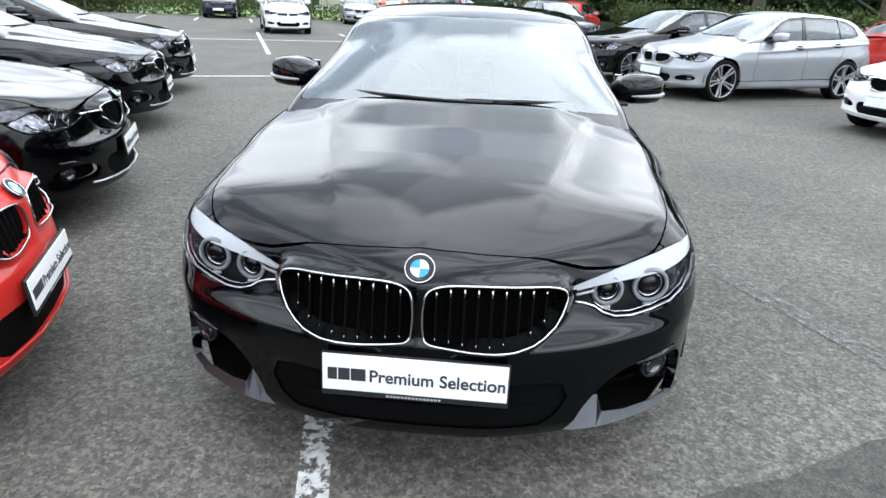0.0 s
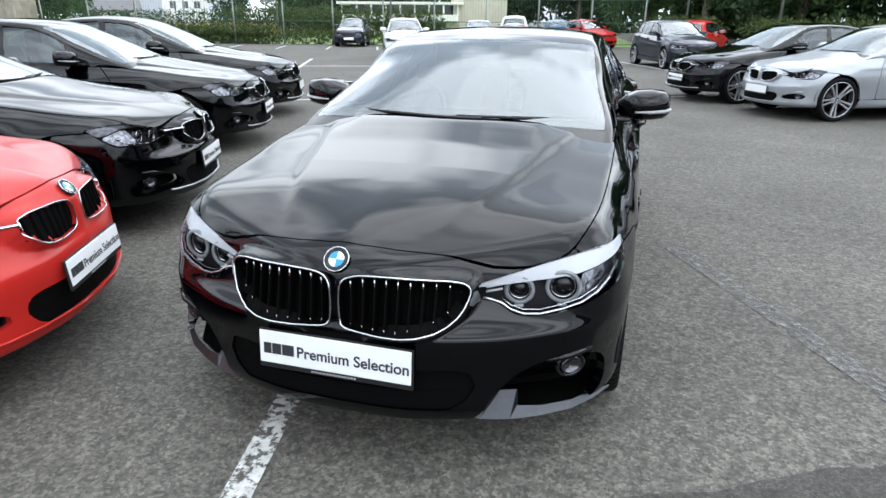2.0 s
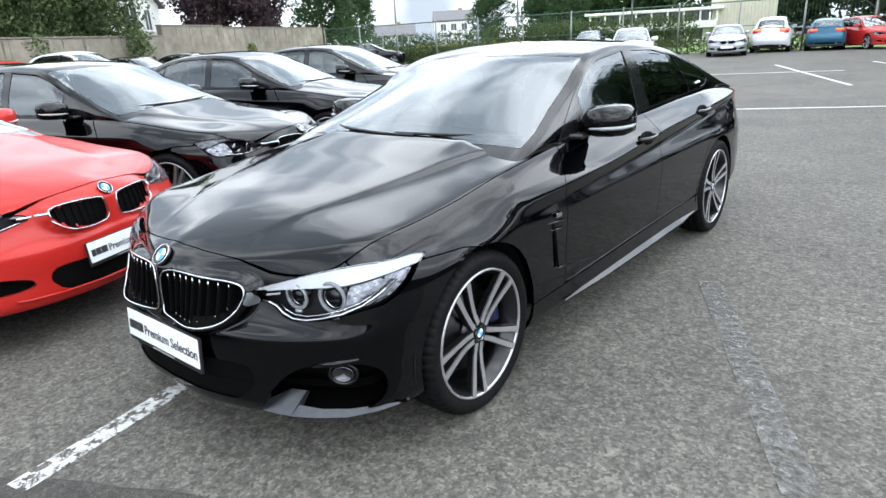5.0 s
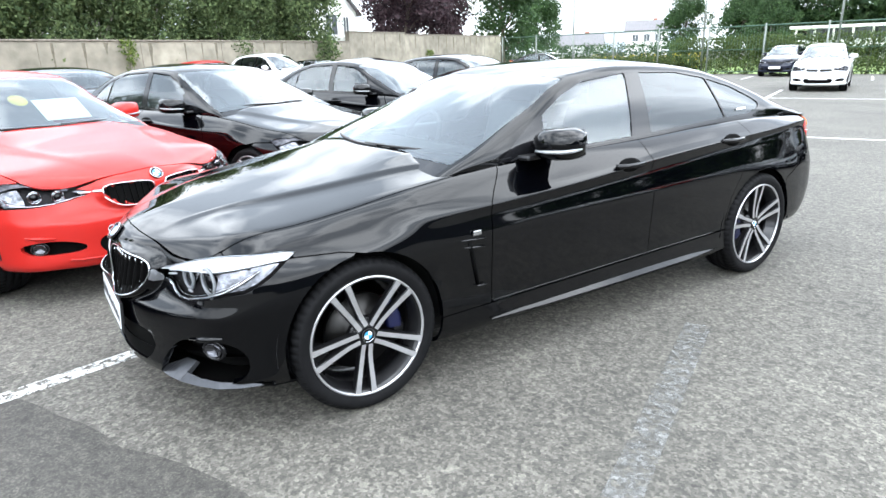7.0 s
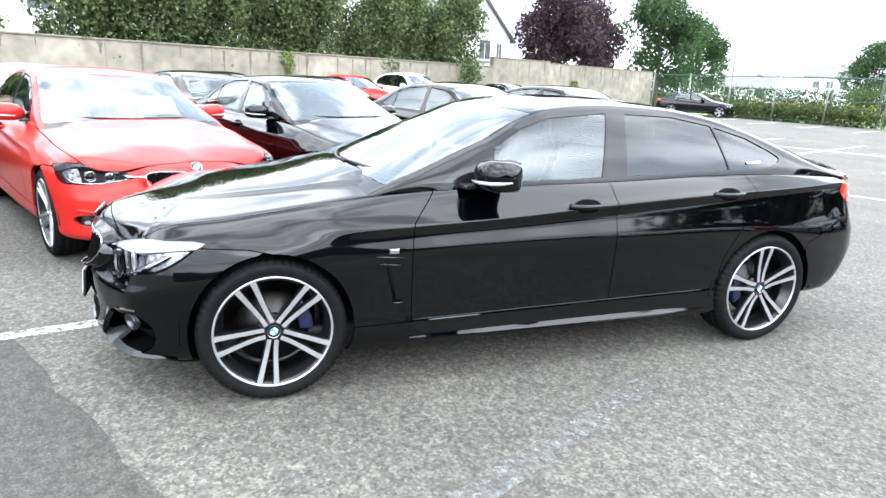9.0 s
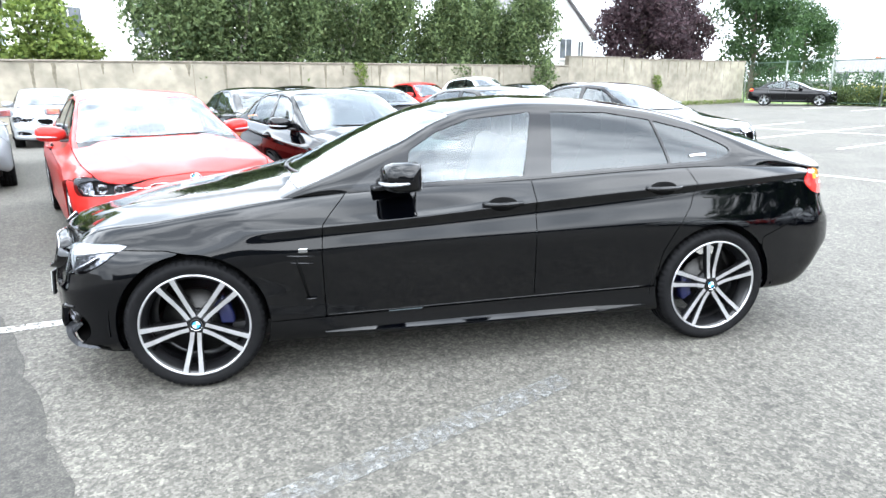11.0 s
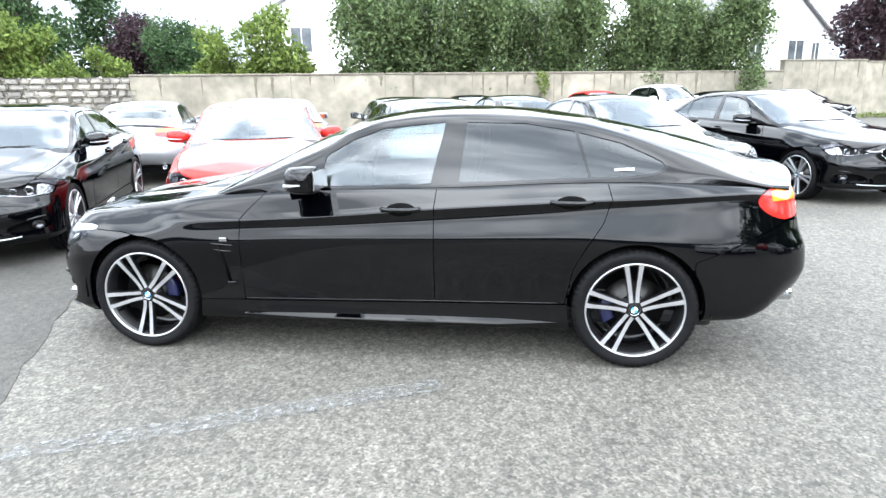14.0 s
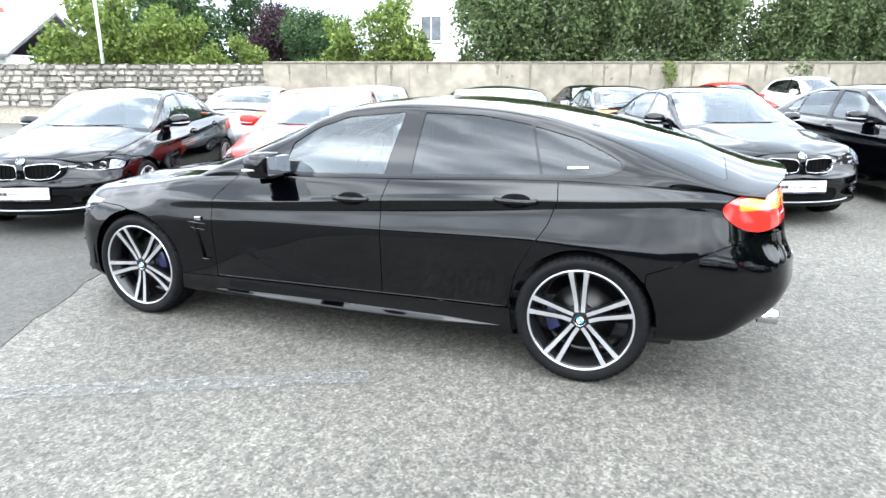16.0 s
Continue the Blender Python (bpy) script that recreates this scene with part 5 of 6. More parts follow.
# ---- ground ----
def ground_mat(name, lo, mid_, hi, size, lane=0.0):
    m = bpy.data.materials.new(name)
    m.use_nodes = True
    nt = m.node_tree
    b = nt.nodes["Principled BSDF"]
    tc = nt.nodes.new("ShaderNodeTexCoord")
    def nz(scale, detail, rough=.6):
        n = nt.nodes.new("ShaderNodeTexNoise")
        n.inputs["Scale"].default_value, n.inputs["Detail"].default_value, n.inputs["Roughness"].default_value = scale, detail, rough
        nt.links.new(tc.outputs["Object"], n.inputs["Vector"])
        return n
    v = nt.nodes.new("ShaderNodeTexVoronoi")
    v.inputs["Scale"].default_value = size
    nt.links.new(tc.outputs["Object"], v.inputs["Vector"])
    sep = nt.nodes.new("ShaderNodeSeparateColor")
    nt.links.new(v.outputs["Color"], sep.inputs["Color"])
    ramp = nt.nodes.new("ShaderNodeValToRGB")
    e = ramp.color_ramp.elements
    e[0].position, e[0].color = 0.0, (*[lo * k for k in (1.10, 1.03, .89)], 1)
    e[1].position, e[1].color = 1.0, (*[hi * k for k in (1.10, 1.03, .87)], 1)
    k = e.new(.55)
    k.color = (*[mid_ * k for k in (1.10, 1.03, .88)], 1)
    nt.links.new(sep.outputs["Red"], ramp.inputs["Fac"])
    big, mid = nz(.5, 8, .78), nz(19, 6, .72)
    mr = nt.nodes.new("ShaderNodeMapRange")
    mr.inputs["From Min"].default_value, mr.inputs["From Max"].default_value, mr.inputs["To Min"].default_value, mr.inputs["To Max"].default_value = .34, .66, .72, 1.28
    nt.links.new(big.outputs["Fac"], mr.inputs["Value"])
    mr2 = nt.nodes.new("ShaderNodeMapRange")
    mr2.inputs["From Min"].default_value, mr2.inputs["From Max"].default_value, mr2.inputs["To Min"].default_value, mr2.inputs["To Max"].default_value = .32, .68, .52, 1.48
    nt.links.new(mid.outputs["Fac"], mr2.inputs["Value"])
    mul = nt.nodes.new("ShaderNodeMath")
    mul.operation = "MULTIPLY"
    nt.links.new(mr.outputs["Result"], mul.inputs[0])
    nt.links.new(mr2.outputs["Result"], mul.inputs[1])
    fine = nz(150, 3, .7)
    mr3 = nt.nodes.new("ShaderNodeMapRange")
    mr3.inputs["From Min"].default_value, mr3.inputs["From Max"].default_value, mr3.inputs["To Min"].default_value, mr3.inputs["To Max"].default_value = .3, .7, .74, 1.26
    nt.links.new(fine.outputs["Fac"], mr3.inputs["Value"])
    mul3 = nt.nodes.new("ShaderNodeMath")
    mul3.operation = "MULTIPLY"
    nt.links.new(mul.outputs["Value"], mul3.inputs[0])
    nt.links.new(mr3.outputs["Result"], mul3.inputs[1])
    mx = nt.nodes.new("ShaderNodeMix")
    mx.data_type, mx.blend_type = "RGBA", "MULTIPLY"
    mx.inputs["Factor"].default_value = 1
    nt.links.new(ramp.outputs["Color"], mx.inputs["A"])
    nt.links.new(mul3.outputs["Value"], mx.inputs["B"])
    nt.links.new(mx.outputs["Result"], b.inputs["Base Color"])
    b.inputs["Roughness"].default_value = .85
    bp = nt.nodes.new("ShaderNodeBump")
    bp.inputs["Strength"].default_value, bp.inputs["Distance"].default_value = .7, .008
    nt.links.new(sep.outputs["Red"], bp.inputs["Height"])
    nt.links.new(bp.outputs["Normal"], b.inputs["Normal"])
    return m



ASPHALT = ground_mat("worn_asphalt", .043, .072, .118, 80.0)
LANE = ground_mat("dark_asphalt", .025, .036, .056, 140.0)
EDIR, NDIR, ORG = Vector((-.38, .925, 0)), Vector((.925, .38, 0)), Vector((-22, 0, 0))


def yard(s, off=0.0, z=0.0):
    """A place by its run along the boundary wall and its distance out from it."""
    return ORG + EDIR * s + NDIR * off + Vector((0, 0, z))


bm = bmesh.new()
bmesh.ops.create_grid(bm, x_segments=40, y_segments=40, size=600)
tagged(part("ground", bm, ASPHALT, None), "worn grey asphalt car park ground", "ground", kind="structure")


def strip(name, pts, z, material, label, category, kind="structure", thick=.004):
    """A thin sheet on the ground with a ragged edge."""
    bm = bmesh.new()
    hi = [bm.verts.new((x, y, z)) for x, y in pts]
    lo = [bm.verts.new((x, y, z - thick)) for x, y in pts]
    bm.faces.new(hi)
    for i in range(len(pts)):
        j = (i + 1) % len(pts)
        bm.faces.new((hi[i], lo[i], lo[j], hi[j]))
    bmesh.ops.recalc_face_normals(bm, faces=bm.faces)
    return tagged(part(name, bm, material, None), label, category, kind=kind)


rng = random.Random(4)
LANE_AT, LANE_DIR, LANE_OUT = Vector((.58, -.90, 0)), Vector((.875, .484, 0)), Vector((.484, -.875, 0))
edge = []
for i in range(241):
    t = -14 + i * .15
    base = LANE_AT + LANE_DIR * t + LANE_OUT * (rng.uniform(-.022, .022) + .03 * math.sin(t * 1.3))
    edge.append((base.x, base.y))
far = [LANE_AT + LANE_DIR * 22 + LANE_OUT * 6.4, LANE_AT - LANE_DIR * 14 + LANE_OUT * 6.4]
strip("lane", edge + [(v.x, v.y) for v in far], .004, LANE, "darker resurfaced asphalt driving lane", "road")


def worn_paint(name, cover, tone=.50, soft=.06):
    m = mat(name, (tone, tone, tone * .96), rough=.8, grain=.25, scale=25, bump=.3, bump_scale=90)
    nt = m.node_tree
    b = nt.nodes["Principled BSDF"]
    tc = nt.nodes.new("ShaderNodeTexCoord")
    n = nt.nodes.new("ShaderNodeTexNoise")
    n.inputs["Scale"].default_value, n.inputs["Detail"].default_value, n.inputs["Roughness"].default_value = 22.0, 6.0, .75
    nt.links.new(tc.outputs["Object"], n.inputs["Vector"])
    r = nt.nodes.new("ShaderNodeMapRange")
    r.inputs["From Min"].default_value, r.inputs["From Max"].default_value = cover, cover + soft
    nt.links.new(n.outputs["Fac"], r.inputs["Value"])
    nt.links.new(r.outputs["Result"], b.inputs["Alpha"])
    return m


LINE_FRESH, LINE_WORN, LINE_FAINT = worn_paint("line_paint", .34), worn_paint("worn_line_paint", .45), worn_paint("faint_line_paint", .42, .15, .22)


def line(a, b, width=.09, material=LINE_FRESH, label="white painted bay line on asphalt"):
    a, b = Vector((*a, 0)), Vector((*b, 0))
    d = (b - a).normalized()
    side = Vector((-d.y, d.x, 0)) * width / 2
    return strip("bay_line", [(v.x, v.y) for v in (a - side, b - side, b + side, a + side)], .006, material, label, "road marking")


line((-.19, -1.36), (-.62, .6), .10, LINE_WORN, "worn white bay line beneath the black coupe")
line((1.20, 1.80), (2.12, -.12), .13, LINE_FAINT, "nearly worn-off white bay line beside the black coupe")
line((-5.6, 8.0), (1.9, 11.3), .09)
line((-13.5, 14.4), (-.6, 19.8), .10)
for k in range(-5, 4):
    c = Vector((-6.9, 16.7, 0)) + NDIR * (2.5 * k + .45 * max(0, k))
    a, b = c - EDIR * 4.3, c + EDIR * 4.3
    line((a.x, a.y), (b.x, b.y), .10)
for k in range(7):
    c = Vector((-25, 27.4, 0)) + Vector((.985, .17, 0)) * 2.6 * k
    a, b = c - EDIR * 2.2, c + EDIR * 1.6
    line((a.x, a.y), (b.x, b.y), .09)
line((4.6, 8.2), (6.2, 8.9), .08, LINE_FAINT)

# ---- boundary wall ----
RENDER = mat("cement_render", (.235, .212, .168), rough=.92, grain=.22, scale=2.5, blotch=.28, blotch_scale=.45, bump=.4, bump_scale=18)
COPING = mat("coping_stone", (.17, .15, .12), rough=.9, grain=.3, scale=6, bump=.4, bump_scale=25)
STAIN = mat("damp_stain", (.13, .115, .085), rough=.95, grain=.3, scale=8)
STONE = mat("rubble_stone", (.30, .28, .25), rough=.95, grain=.3, scale=9, vary=.35, bump=.5, bump_scale=30)
MORTAR = mat("lime_mortar", (.29, .26, .21), rough=.95, grain=.25, scale=12)
WALLROT = math.degrees(math.atan2(EDIR.y, EDIR.x))


def wall_run(name, s0, s1, h, label, thick=.30, material=RENDER):
    c = yard((s0 + s1) / 2, -thick / 2, h / 2 - .1)
    ob = part(name, box(s1 - s0, thick, h + .2, .015), material, None, "", Matrix.Translation(c) @ pose(0, 0, 0, 0, 0, WALLROT))
    tagged(ob, label, "wall", kind="structure")
    part("coping", box(s1 - s0, thick + .08, .07, .02), COPING, ob, "", Matrix.Translation((0, 0, h / 2 + .13)))
    return ob


w1 = wall_run("wall_west", -12.8, 15.2, 2.22, "long weathered cement-rendered boundary wall")
w2 = wall_run("wall_west_high", 15.2, 20.0, 2.70, "taller stretch of weathered cement-rendered boundary wall")
w3 = wall_run("wall_west_end", 20.0, 31.6, 2.62, "cement-rendered boundary wall with vertical damp streaks")
rng = random.Random(11)
for w, s0, s1, h in ((w1, -12.8, 15.2, 2.2), (w2, 15.2, 20.0, 2.7), (w3, 20, 31.6, 2.6)):
    L = s1 - s0
    k = s0 + 1.0
    while k < s1 - .5:
        hh = rng.uniform(.10, .55) * h
        ww = rng.uniform(.03, .12)
        bm = bmesh.new()
        n = 7
        lft = [bm.verts.new((-ww * rng.uniform(.5, 1) * (1 - i / n * .8), 0, -hh * i / n)) for i in range(n + 1)]
        rgt = [bm.verts.new((ww * rng.uniform(.5, 1) * (1 - i / n * .8), 0, -hh * i / n)) for i in range(n + 1)]
        for i in range(n):
            bm.faces.new((lft[i], lft[i + 1], rgt[i + 1], rgt[i]))
        part("damp_streak", bm, STAIN, w, "", Matrix.Translation((k - (s0 + s1) / 2, -.154, h / 2 + .06)))
        k += rng.uniform(.5, 1.9)
    # shallow piers in the render
    for j in range(int(L // 3.6)):
        part("wall_joint", box(.03, .012, h, .003), COPING, w, "", Matrix.Translation((-L / 2 + 2 + j * 3.6, -.152, .05)))

# rubble stone wall beyond the step
stone_wall = part("wall_rubble", box(16.0, .40, 2.2, .02), MORTAR, None, "", Matrix.Translation(yard(-20.85, -.28, 1.05)) @ pose(0, 0, 0, 0, 0, WALLROT))
tagged(stone_wall, "old rubble stone wall with pale mortar", "wall", kind="structure")
stones = []
for k in range(6):
    bm = box(1, .10, 1, .16, seg=1)
    for v in bm.verts:
        v.co += Vector((rng.uniform(-.1, .1), rng.uniform(-.02, .02), rng.uniform(-.1, .1)))
    stones.append(to_mesh("stone", bm, [STONE]))
count, zrow = 0, -1.05
while zrow < 1.05:
    hrow = rng.uniform(.16, .26)
    xx = -8.0
    while xx < 7.9:
        ww = rng.uniform(.22, .6)
        if zrow > -.55 and count < 290:
            ob = part("stone", stones[rng.randrange(6)], None, stone_wall, "", Matrix.Translation((xx + ww / 2, -.19, zrow + hrow / 2)) @ Matrix.Diagonal((ww * .94, 1, hrow * .9, 1)))
            count += 1
        xx += ww
    zrow += hrow

# unseen plain dark wall, added behind the camera to close the yard's reflections
EASTWALL = mat("dark_cladding", (.05, .055, .06), rough=.8, grain=.15, scale=2, blotch=.2, blotch_scale=.4)
c = yard(-22, 42.15, 1.2)
tagged(part("wall_east", box(46, .3, 2.8, .02), EASTWALL, None, "", Matrix.Translation(c) @ pose(0, 0, 0, 0, 0, WALLROT)), "plain dark clad wall across the yard", "wall", kind="structure")

# ---- foliage ----
def leaf_mat(name, c1, c2):
    m = bpy.data.materials.new(name)
    m.use_nodes = True
    nt = m.node_tree
    b = nt.nodes["Principled BSDF"]
    g = nt.nodes.new("ShaderNodeNewGeometry")
    r = nt.nodes.new("ShaderNodeValToRGB")
    r.color_ramp.elements[0].color, r.color_ramp.elements[1].color = (*c1, 1), (*c2, 1)
    nt.links.new(g.outputs["Random Per Island"], r.inputs["Fac"])
    nt.links.new(r.outputs["Color"], b.inputs["Base Color"])
    b.inputs["Roughness"].default_value = .6
    b.inputs["Specular IOR Level"].default_value = .2
    tr = nt.nodes.new("ShaderNodeBsdfTranslucent")
    nt.links.new(r.outputs["Color"], tr.inputs["Color"])
    mx = nt.nodes.new("ShaderNodeMixShader")
    mx.inputs["Fac"].default_value = .35
    nt.links.new(b.outputs["BSDF"], mx.inputs[1])
    nt.links.new(tr.outputs["BSDF"], mx.inputs[2])
    nt.links.new(mx.outputs["Shader"], nt.nodes["Material Output"].inputs["Surface"])
    return m


LEAF_BIRCH = leaf_mat("birch_leaves", (.030, .055, .022), (.155, .205, .085))
LEAF_GREEN = leaf_mat("green_leaves", (.045, .080, .016), (.190, .245, .060))
LEAF_DARK = leaf_mat("dark_leaves", (.02, .045, .02), (.07, .12, .045))
LEAF_PURPLE = leaf_mat("copper_leaves", (.022, .015, .019), (.085, .052, .060))
LEAF_HEDGE = leaf_mat("hedge_leaves", (.028, .050, .014), (.095, .125, .040))
LEAF_YELLOW = leaf_mat("wild_flowers", (.30, .30, .05), (.55, .42, .06))
BARK = mat("bark", (.12, .10, .08), rough=.95, grain=.35, scale=12, bump=.6, bump_scale=30)
BIRCHBARK = mat("birch_bark", (.45, .42, .38), rough=.9, grain=.4, scale=9, bump=.5, bump_scale=25)


def leaves_mesh(name, centres, sizes, n, leaf, material, seed, droop=0.0, hollow=.55):
    """Many small folded leaves in clumps round the given centres."""
    r = np.random.RandomState(seed)
    sizes = np.array(sizes, float)
    vol = sizes.prod(1) ** .8
    which = r.choice(len(centres), n, p=vol / vol.sum())
    d = r.normal(size=(n, 3))
    d /= np.linalg.norm(d, axis=1, keepdims=True)
    rad = (hollow + (1 - hollow) * r.rand(n) ** .6)[:, None]
    p = np.array(centres, float)[which] + d * rad * sizes[which] * (1 + .18 * r.normal(size=(n, 1)))
    p[:, 2] -= droop * r.rand(n) ** 2
    a = r.normal(size=(n, 3)) + d * .6
    a /= np.linalg.norm(a, axis=1, keepdims=True)
    b = np.cross(a, r.normal(size=(n, 3)))
    b /= np.linalg.norm(b, axis=1, keepdims=True) + 1e-9
    ls = leaf * (.6 + .8 * r.rand(n, 1))
    V = np.stack([p - a * ls, p + b * ls * .5, p + a * ls, p - b * ls * .5], 1).reshape(-1, 3)
    F = np.arange(4 * n).reshape(-1, 4)
    me = bpy.data.meshes.new(name)
    me.from_pydata(V.tolist(), [], F.tolist())
    me.materials.append(material)
    return me


def tree_kind(name, label, h, spread, leafmat, bark, seed, n=5200, leaf=.11, trunk=.16, base=.25, droop=0.0, shape="round"):
    """One tree with its trunk, limbs and a crown of leaves."""
    r = random.Random(seed)
    root = new(name)
    tagged(root, label, "tree")
    bm = bmesh.new()
    pts = [Vector((r.uniform(-.1, .1) * k, r.uniform(-.1, .1) * k, h * .9 * k / 5)) for k in range(6)]
    tube(pts, [trunk * (1 - .16 * k) for k in range(6)], 9, bm=bm)
    part("trunk", bm, bark, root)
    cen, siz = [], []
    for i in range(26 if shape != "cone" else 30):
        a = r.uniform(0, 6.283)
        f = r.uniform(base, 1.0)
        if shape == "round":
            rr = spread * math.sqrt(max(.05, 1 - ((f - .55) / .55) ** 2)) * r.uniform(.25, .85)
        elif shape == "cone":
            rr = spread * (1.02 - f) * r.uniform(.4, .9)
        else:
            rr = spread * (1.0 - .35 * f) * r.uniform(.2, .9)
        c = Vector((rr * math.cos(a), rr * math.sin(a), h * f * .93))
        cen.append(tuple(c))
        q = r.uniform(.20, .42) * spread
        siz.append((q, q, q * r.uniform(.7, 1.1)))
        if i % 2 == 0:
            bm = bmesh.new()
            k = min(4.5, f * 5 * .8)
            start = pts[int(k)]
            tube([start, (start + c) / 2 + Vector((0, 0, .12)), c], [trunk * .35, trunk * .2, trunk * .06], 6, bm=bm)
            part("limb", bm, bark, root)
    part("crown", leaves_mesh("crown", cen, siz, n, leaf, leafmat, seed, droop), None, root)
    return root


def put(kind, x, y, rz=0, scale=1.0, z=0.0):
    ob = copy_thing(kind, pose(x, y, z, 0, 0, rz))
    ob.scale = (scale, scale, scale)
    return ob


rng = random.Random(21)
birch = tree_kind("birch_tree", "pale-barked birch with drooping green foliage over the wall", 6.4, 2.3, LEAF_BIRCH, BIRCHBARK, 3, 17000, .088, .13, .30, 1.5, "wide")
p0 = yard(13.2, -1.2)
birch.matrix_basis = pose(p0.x, p0.y, 0, 0, 0, 20)
for s in (-3.6, -1.2, 1.2, 3.5, 5.9, 8.3, 10.8):
    p = yard(s + rng.uniform(-.4, .4), rng.uniform(-2.2, -1.3))
    put(birch, p.x, p.y, rng.uniform(0, 360), rng.uniform(.9, 1.08))
bush = tree_kind("leafy_tree", "bright green leafy tree behind the wall", 4.9, 1.75, LEAF_GREEN, BARK, 8, 7000, .10, .10, .30, .2)
p0 = yard(-7.9, -1.9)
bush.matrix_basis = pose(p0.x, p0.y, 0)
for s, off, sc in ((-10.3, -2.6, .86), (-16.2, -3.0, .85), (-17.8, -3.0, .95), (-19.5, -3.4, 1.08), (-21.5, -4.5, 1.1), (-27.5, -5, .8), (-14.4, -2.6, .7)):
    p = yard(s, off)
    put(bush, p.x, p.y, rng.uniform(0, 360), sc)
purple = tree_kind("copper_beech", "dark copper-leaved tree behind the wall", 8.2, 3.6, LEAF_PURPLE, BARK, 15, 15000, .14, .2, .25)
p0 = yard(27.5, -5.5)
purple.matrix_basis = pose(p0.x, p0.y, 0)
for s, off, sc in ((32.5, -6.5, .95), (-13.9, -9, .62)):
    p = yard(s, off)
    put(purple, p.x, p.y, rng.uniform(0, 360), sc)
oak = tree_kind("dark_green_tree", "tall dark green broadleaf tree", 9.0, 3.8, LEAF_DARK, BARK, 23, 12000, .15, .22, .22)
p0 = yard(38.5, -3.5)
oak.matrix_basis = pose(p0.x, p0.y, 0)
for s, off, sc in ((-11.7, -6.5, .52),):
    p = yard(s, off)
    put(oak, p.x, p.y, rng.uniform(0, 360), sc)
conifer = tree_kind("conifer", "tall dark conifer behind the stone wall", 10.5, 2.9, LEAF_DARK, BARK, 29, 9000, .13, .2, .12, 0, "cone")
p0 = yard(-18.6, -9)
conifer.matrix_basis = pose(p0.x, p0.y, 0)
for s, off, sc in ((-20.4, -10, 1.0), (-15.9, -11, .86)):
    p = yard(s, off)
    put(conifer, p.x, p.y, rng.uniform(0, 360), sc)
# dark trees past the hedge and the far fence
for x, y, sc in ((5.0, 43, 1.25), (9.5, 39, 1.3), (13, 33, 1.25), (16, 27, .85), (8.5, 47, 1.5), (15, 40, 1.5), (1.5, 46, 1.15), (11, 52, 1.6),
                 (-34, 75, 1.2), (-27, 78, 1.3), (-20, 80, 1.3), (-13, 82, 1.35), (-6, 78, 1.3), (-41, 74, 1.0), (-45, 66, .8), (-38, 66, .75), (-33, 63, .7), (-55, 100, 1.1), (-64, 60, 1.1)):
    put(oak, x, y, rng.uniform(0, 360), sc)


# the far wood that closes the view beyond the pavilion
r = random.Random(77)
cen, siz = [], []
for i in range(165):
    f = i / 119
    base = Vector((-40, 76, 0)).lerp(Vector((4, 84, 0)), f / .6) if f < .6 else Vector((4, 66, 0)).lerp(Vector((20, 50, 0)), (f - .6) / .4) if f < 1 else Vector((20, 50, 0)).lerp(Vector((34, 30, 0)), (f - 1) / .38)
    q = r.uniform(1.8, 3.4)
    cen.append((base.x + r.uniform(-3, 3), base.y + r.uniform(-3, 3), r.uniform(1.5, 11.5)))
    siz.append((q, q, q * r.uniform(.7, 1.1)))
wood = part("far_wood", leaves_mesh("far_wood", cen, siz, 50000, .46, LEAF_DARK, 41), None, None)
tagged(wood, "dense dark green wood beyond the car park", "trees", kind="stuff")


def hedge(name, label, a, b, h, w, material, leaf=.06, per=420, seed=1):
    """A clipped hedge as one body of leaves on woody stems."""
    a, b = Vector((*a, 0)), Vector((*b, 0))
    L = (b - a).length
    n = max(2, int(L / .8))
    root = new(name)
    tagged(root, label, "hedge")
    cen = [tuple(a.lerp(b, (i + .5) / n) + Vector((0, 0, h * f))) for i in range(n) for f in (.3, .72)]
    siz = [(max(.5, w / 2), max(.5, w / 2), h * .33)] * len(cen)
    part("foliage", leaves_mesh("foliage", cen, siz, int(L * per), leaf, material, seed), None, root)
    bm = bmesh.new()
    for i in range(n):
        c = a.lerp(b, (i + .5) / n)
        tube([c, c + Vector((.05, .03, h * .7))], [.04, .015], 6, bm=bm)
    part("hedge_wood", bm, BARK, root)
    return root


hedge("clipped_hedge", "clipped dark green hedge along the car park edge", (1.6, 36.5), (4.2, 30.5), 1.6, 1.3, LEAF_HEDGE, .07, 700, 2)
hedge("clipped_hedge", "clipped dark green hedge along the car park edge", (5.4, 28.0), (13.6, 9.5), 1.5, 1.3, LEAF_HEDGE, .07, 700, 3)
hedge("garden_hedge", "green garden hedge beyond the fence", (-30, 44), (-14, 47), 2.2, 1.6, LEAF_HEDGE, .09, 1000, 4)
hedge("garden_hedge", "tall green garden hedge beyond the fence", (-47, 38.5), (-31, 46), 2.0, 1.8, LEAF_DARK, .10, 520, 14)
hedge("wild_hedge", "overgrown yellow-flowered verge along the fence", (-29.5, 30.6), (-20, 32.2), 1.0, 1.3, LEAF_HEDGE, .08, 1000, 5)
hedge("wild_hedge", "overgrown verge with yellow flowers along the fence", (-27, 31.2), (-19.5, 32.5), 1.2, 1.0, LEAF_YELLOW, .05, 120, 6)
hedge("wild_hedge", "low overgrown verge along the fence", (-20, 32.3), (-3, 35.2), .8, 1.0, LEAF_HEDGE, .06, 500, 7)
hedge("wall_weeds", "weeds growing along the wall foot", tuple(yard(17, .25)[:2]), tuple(yard(31, .25)[:2]), .25, .5, LEAF_GREEN, .05, 160, 8)
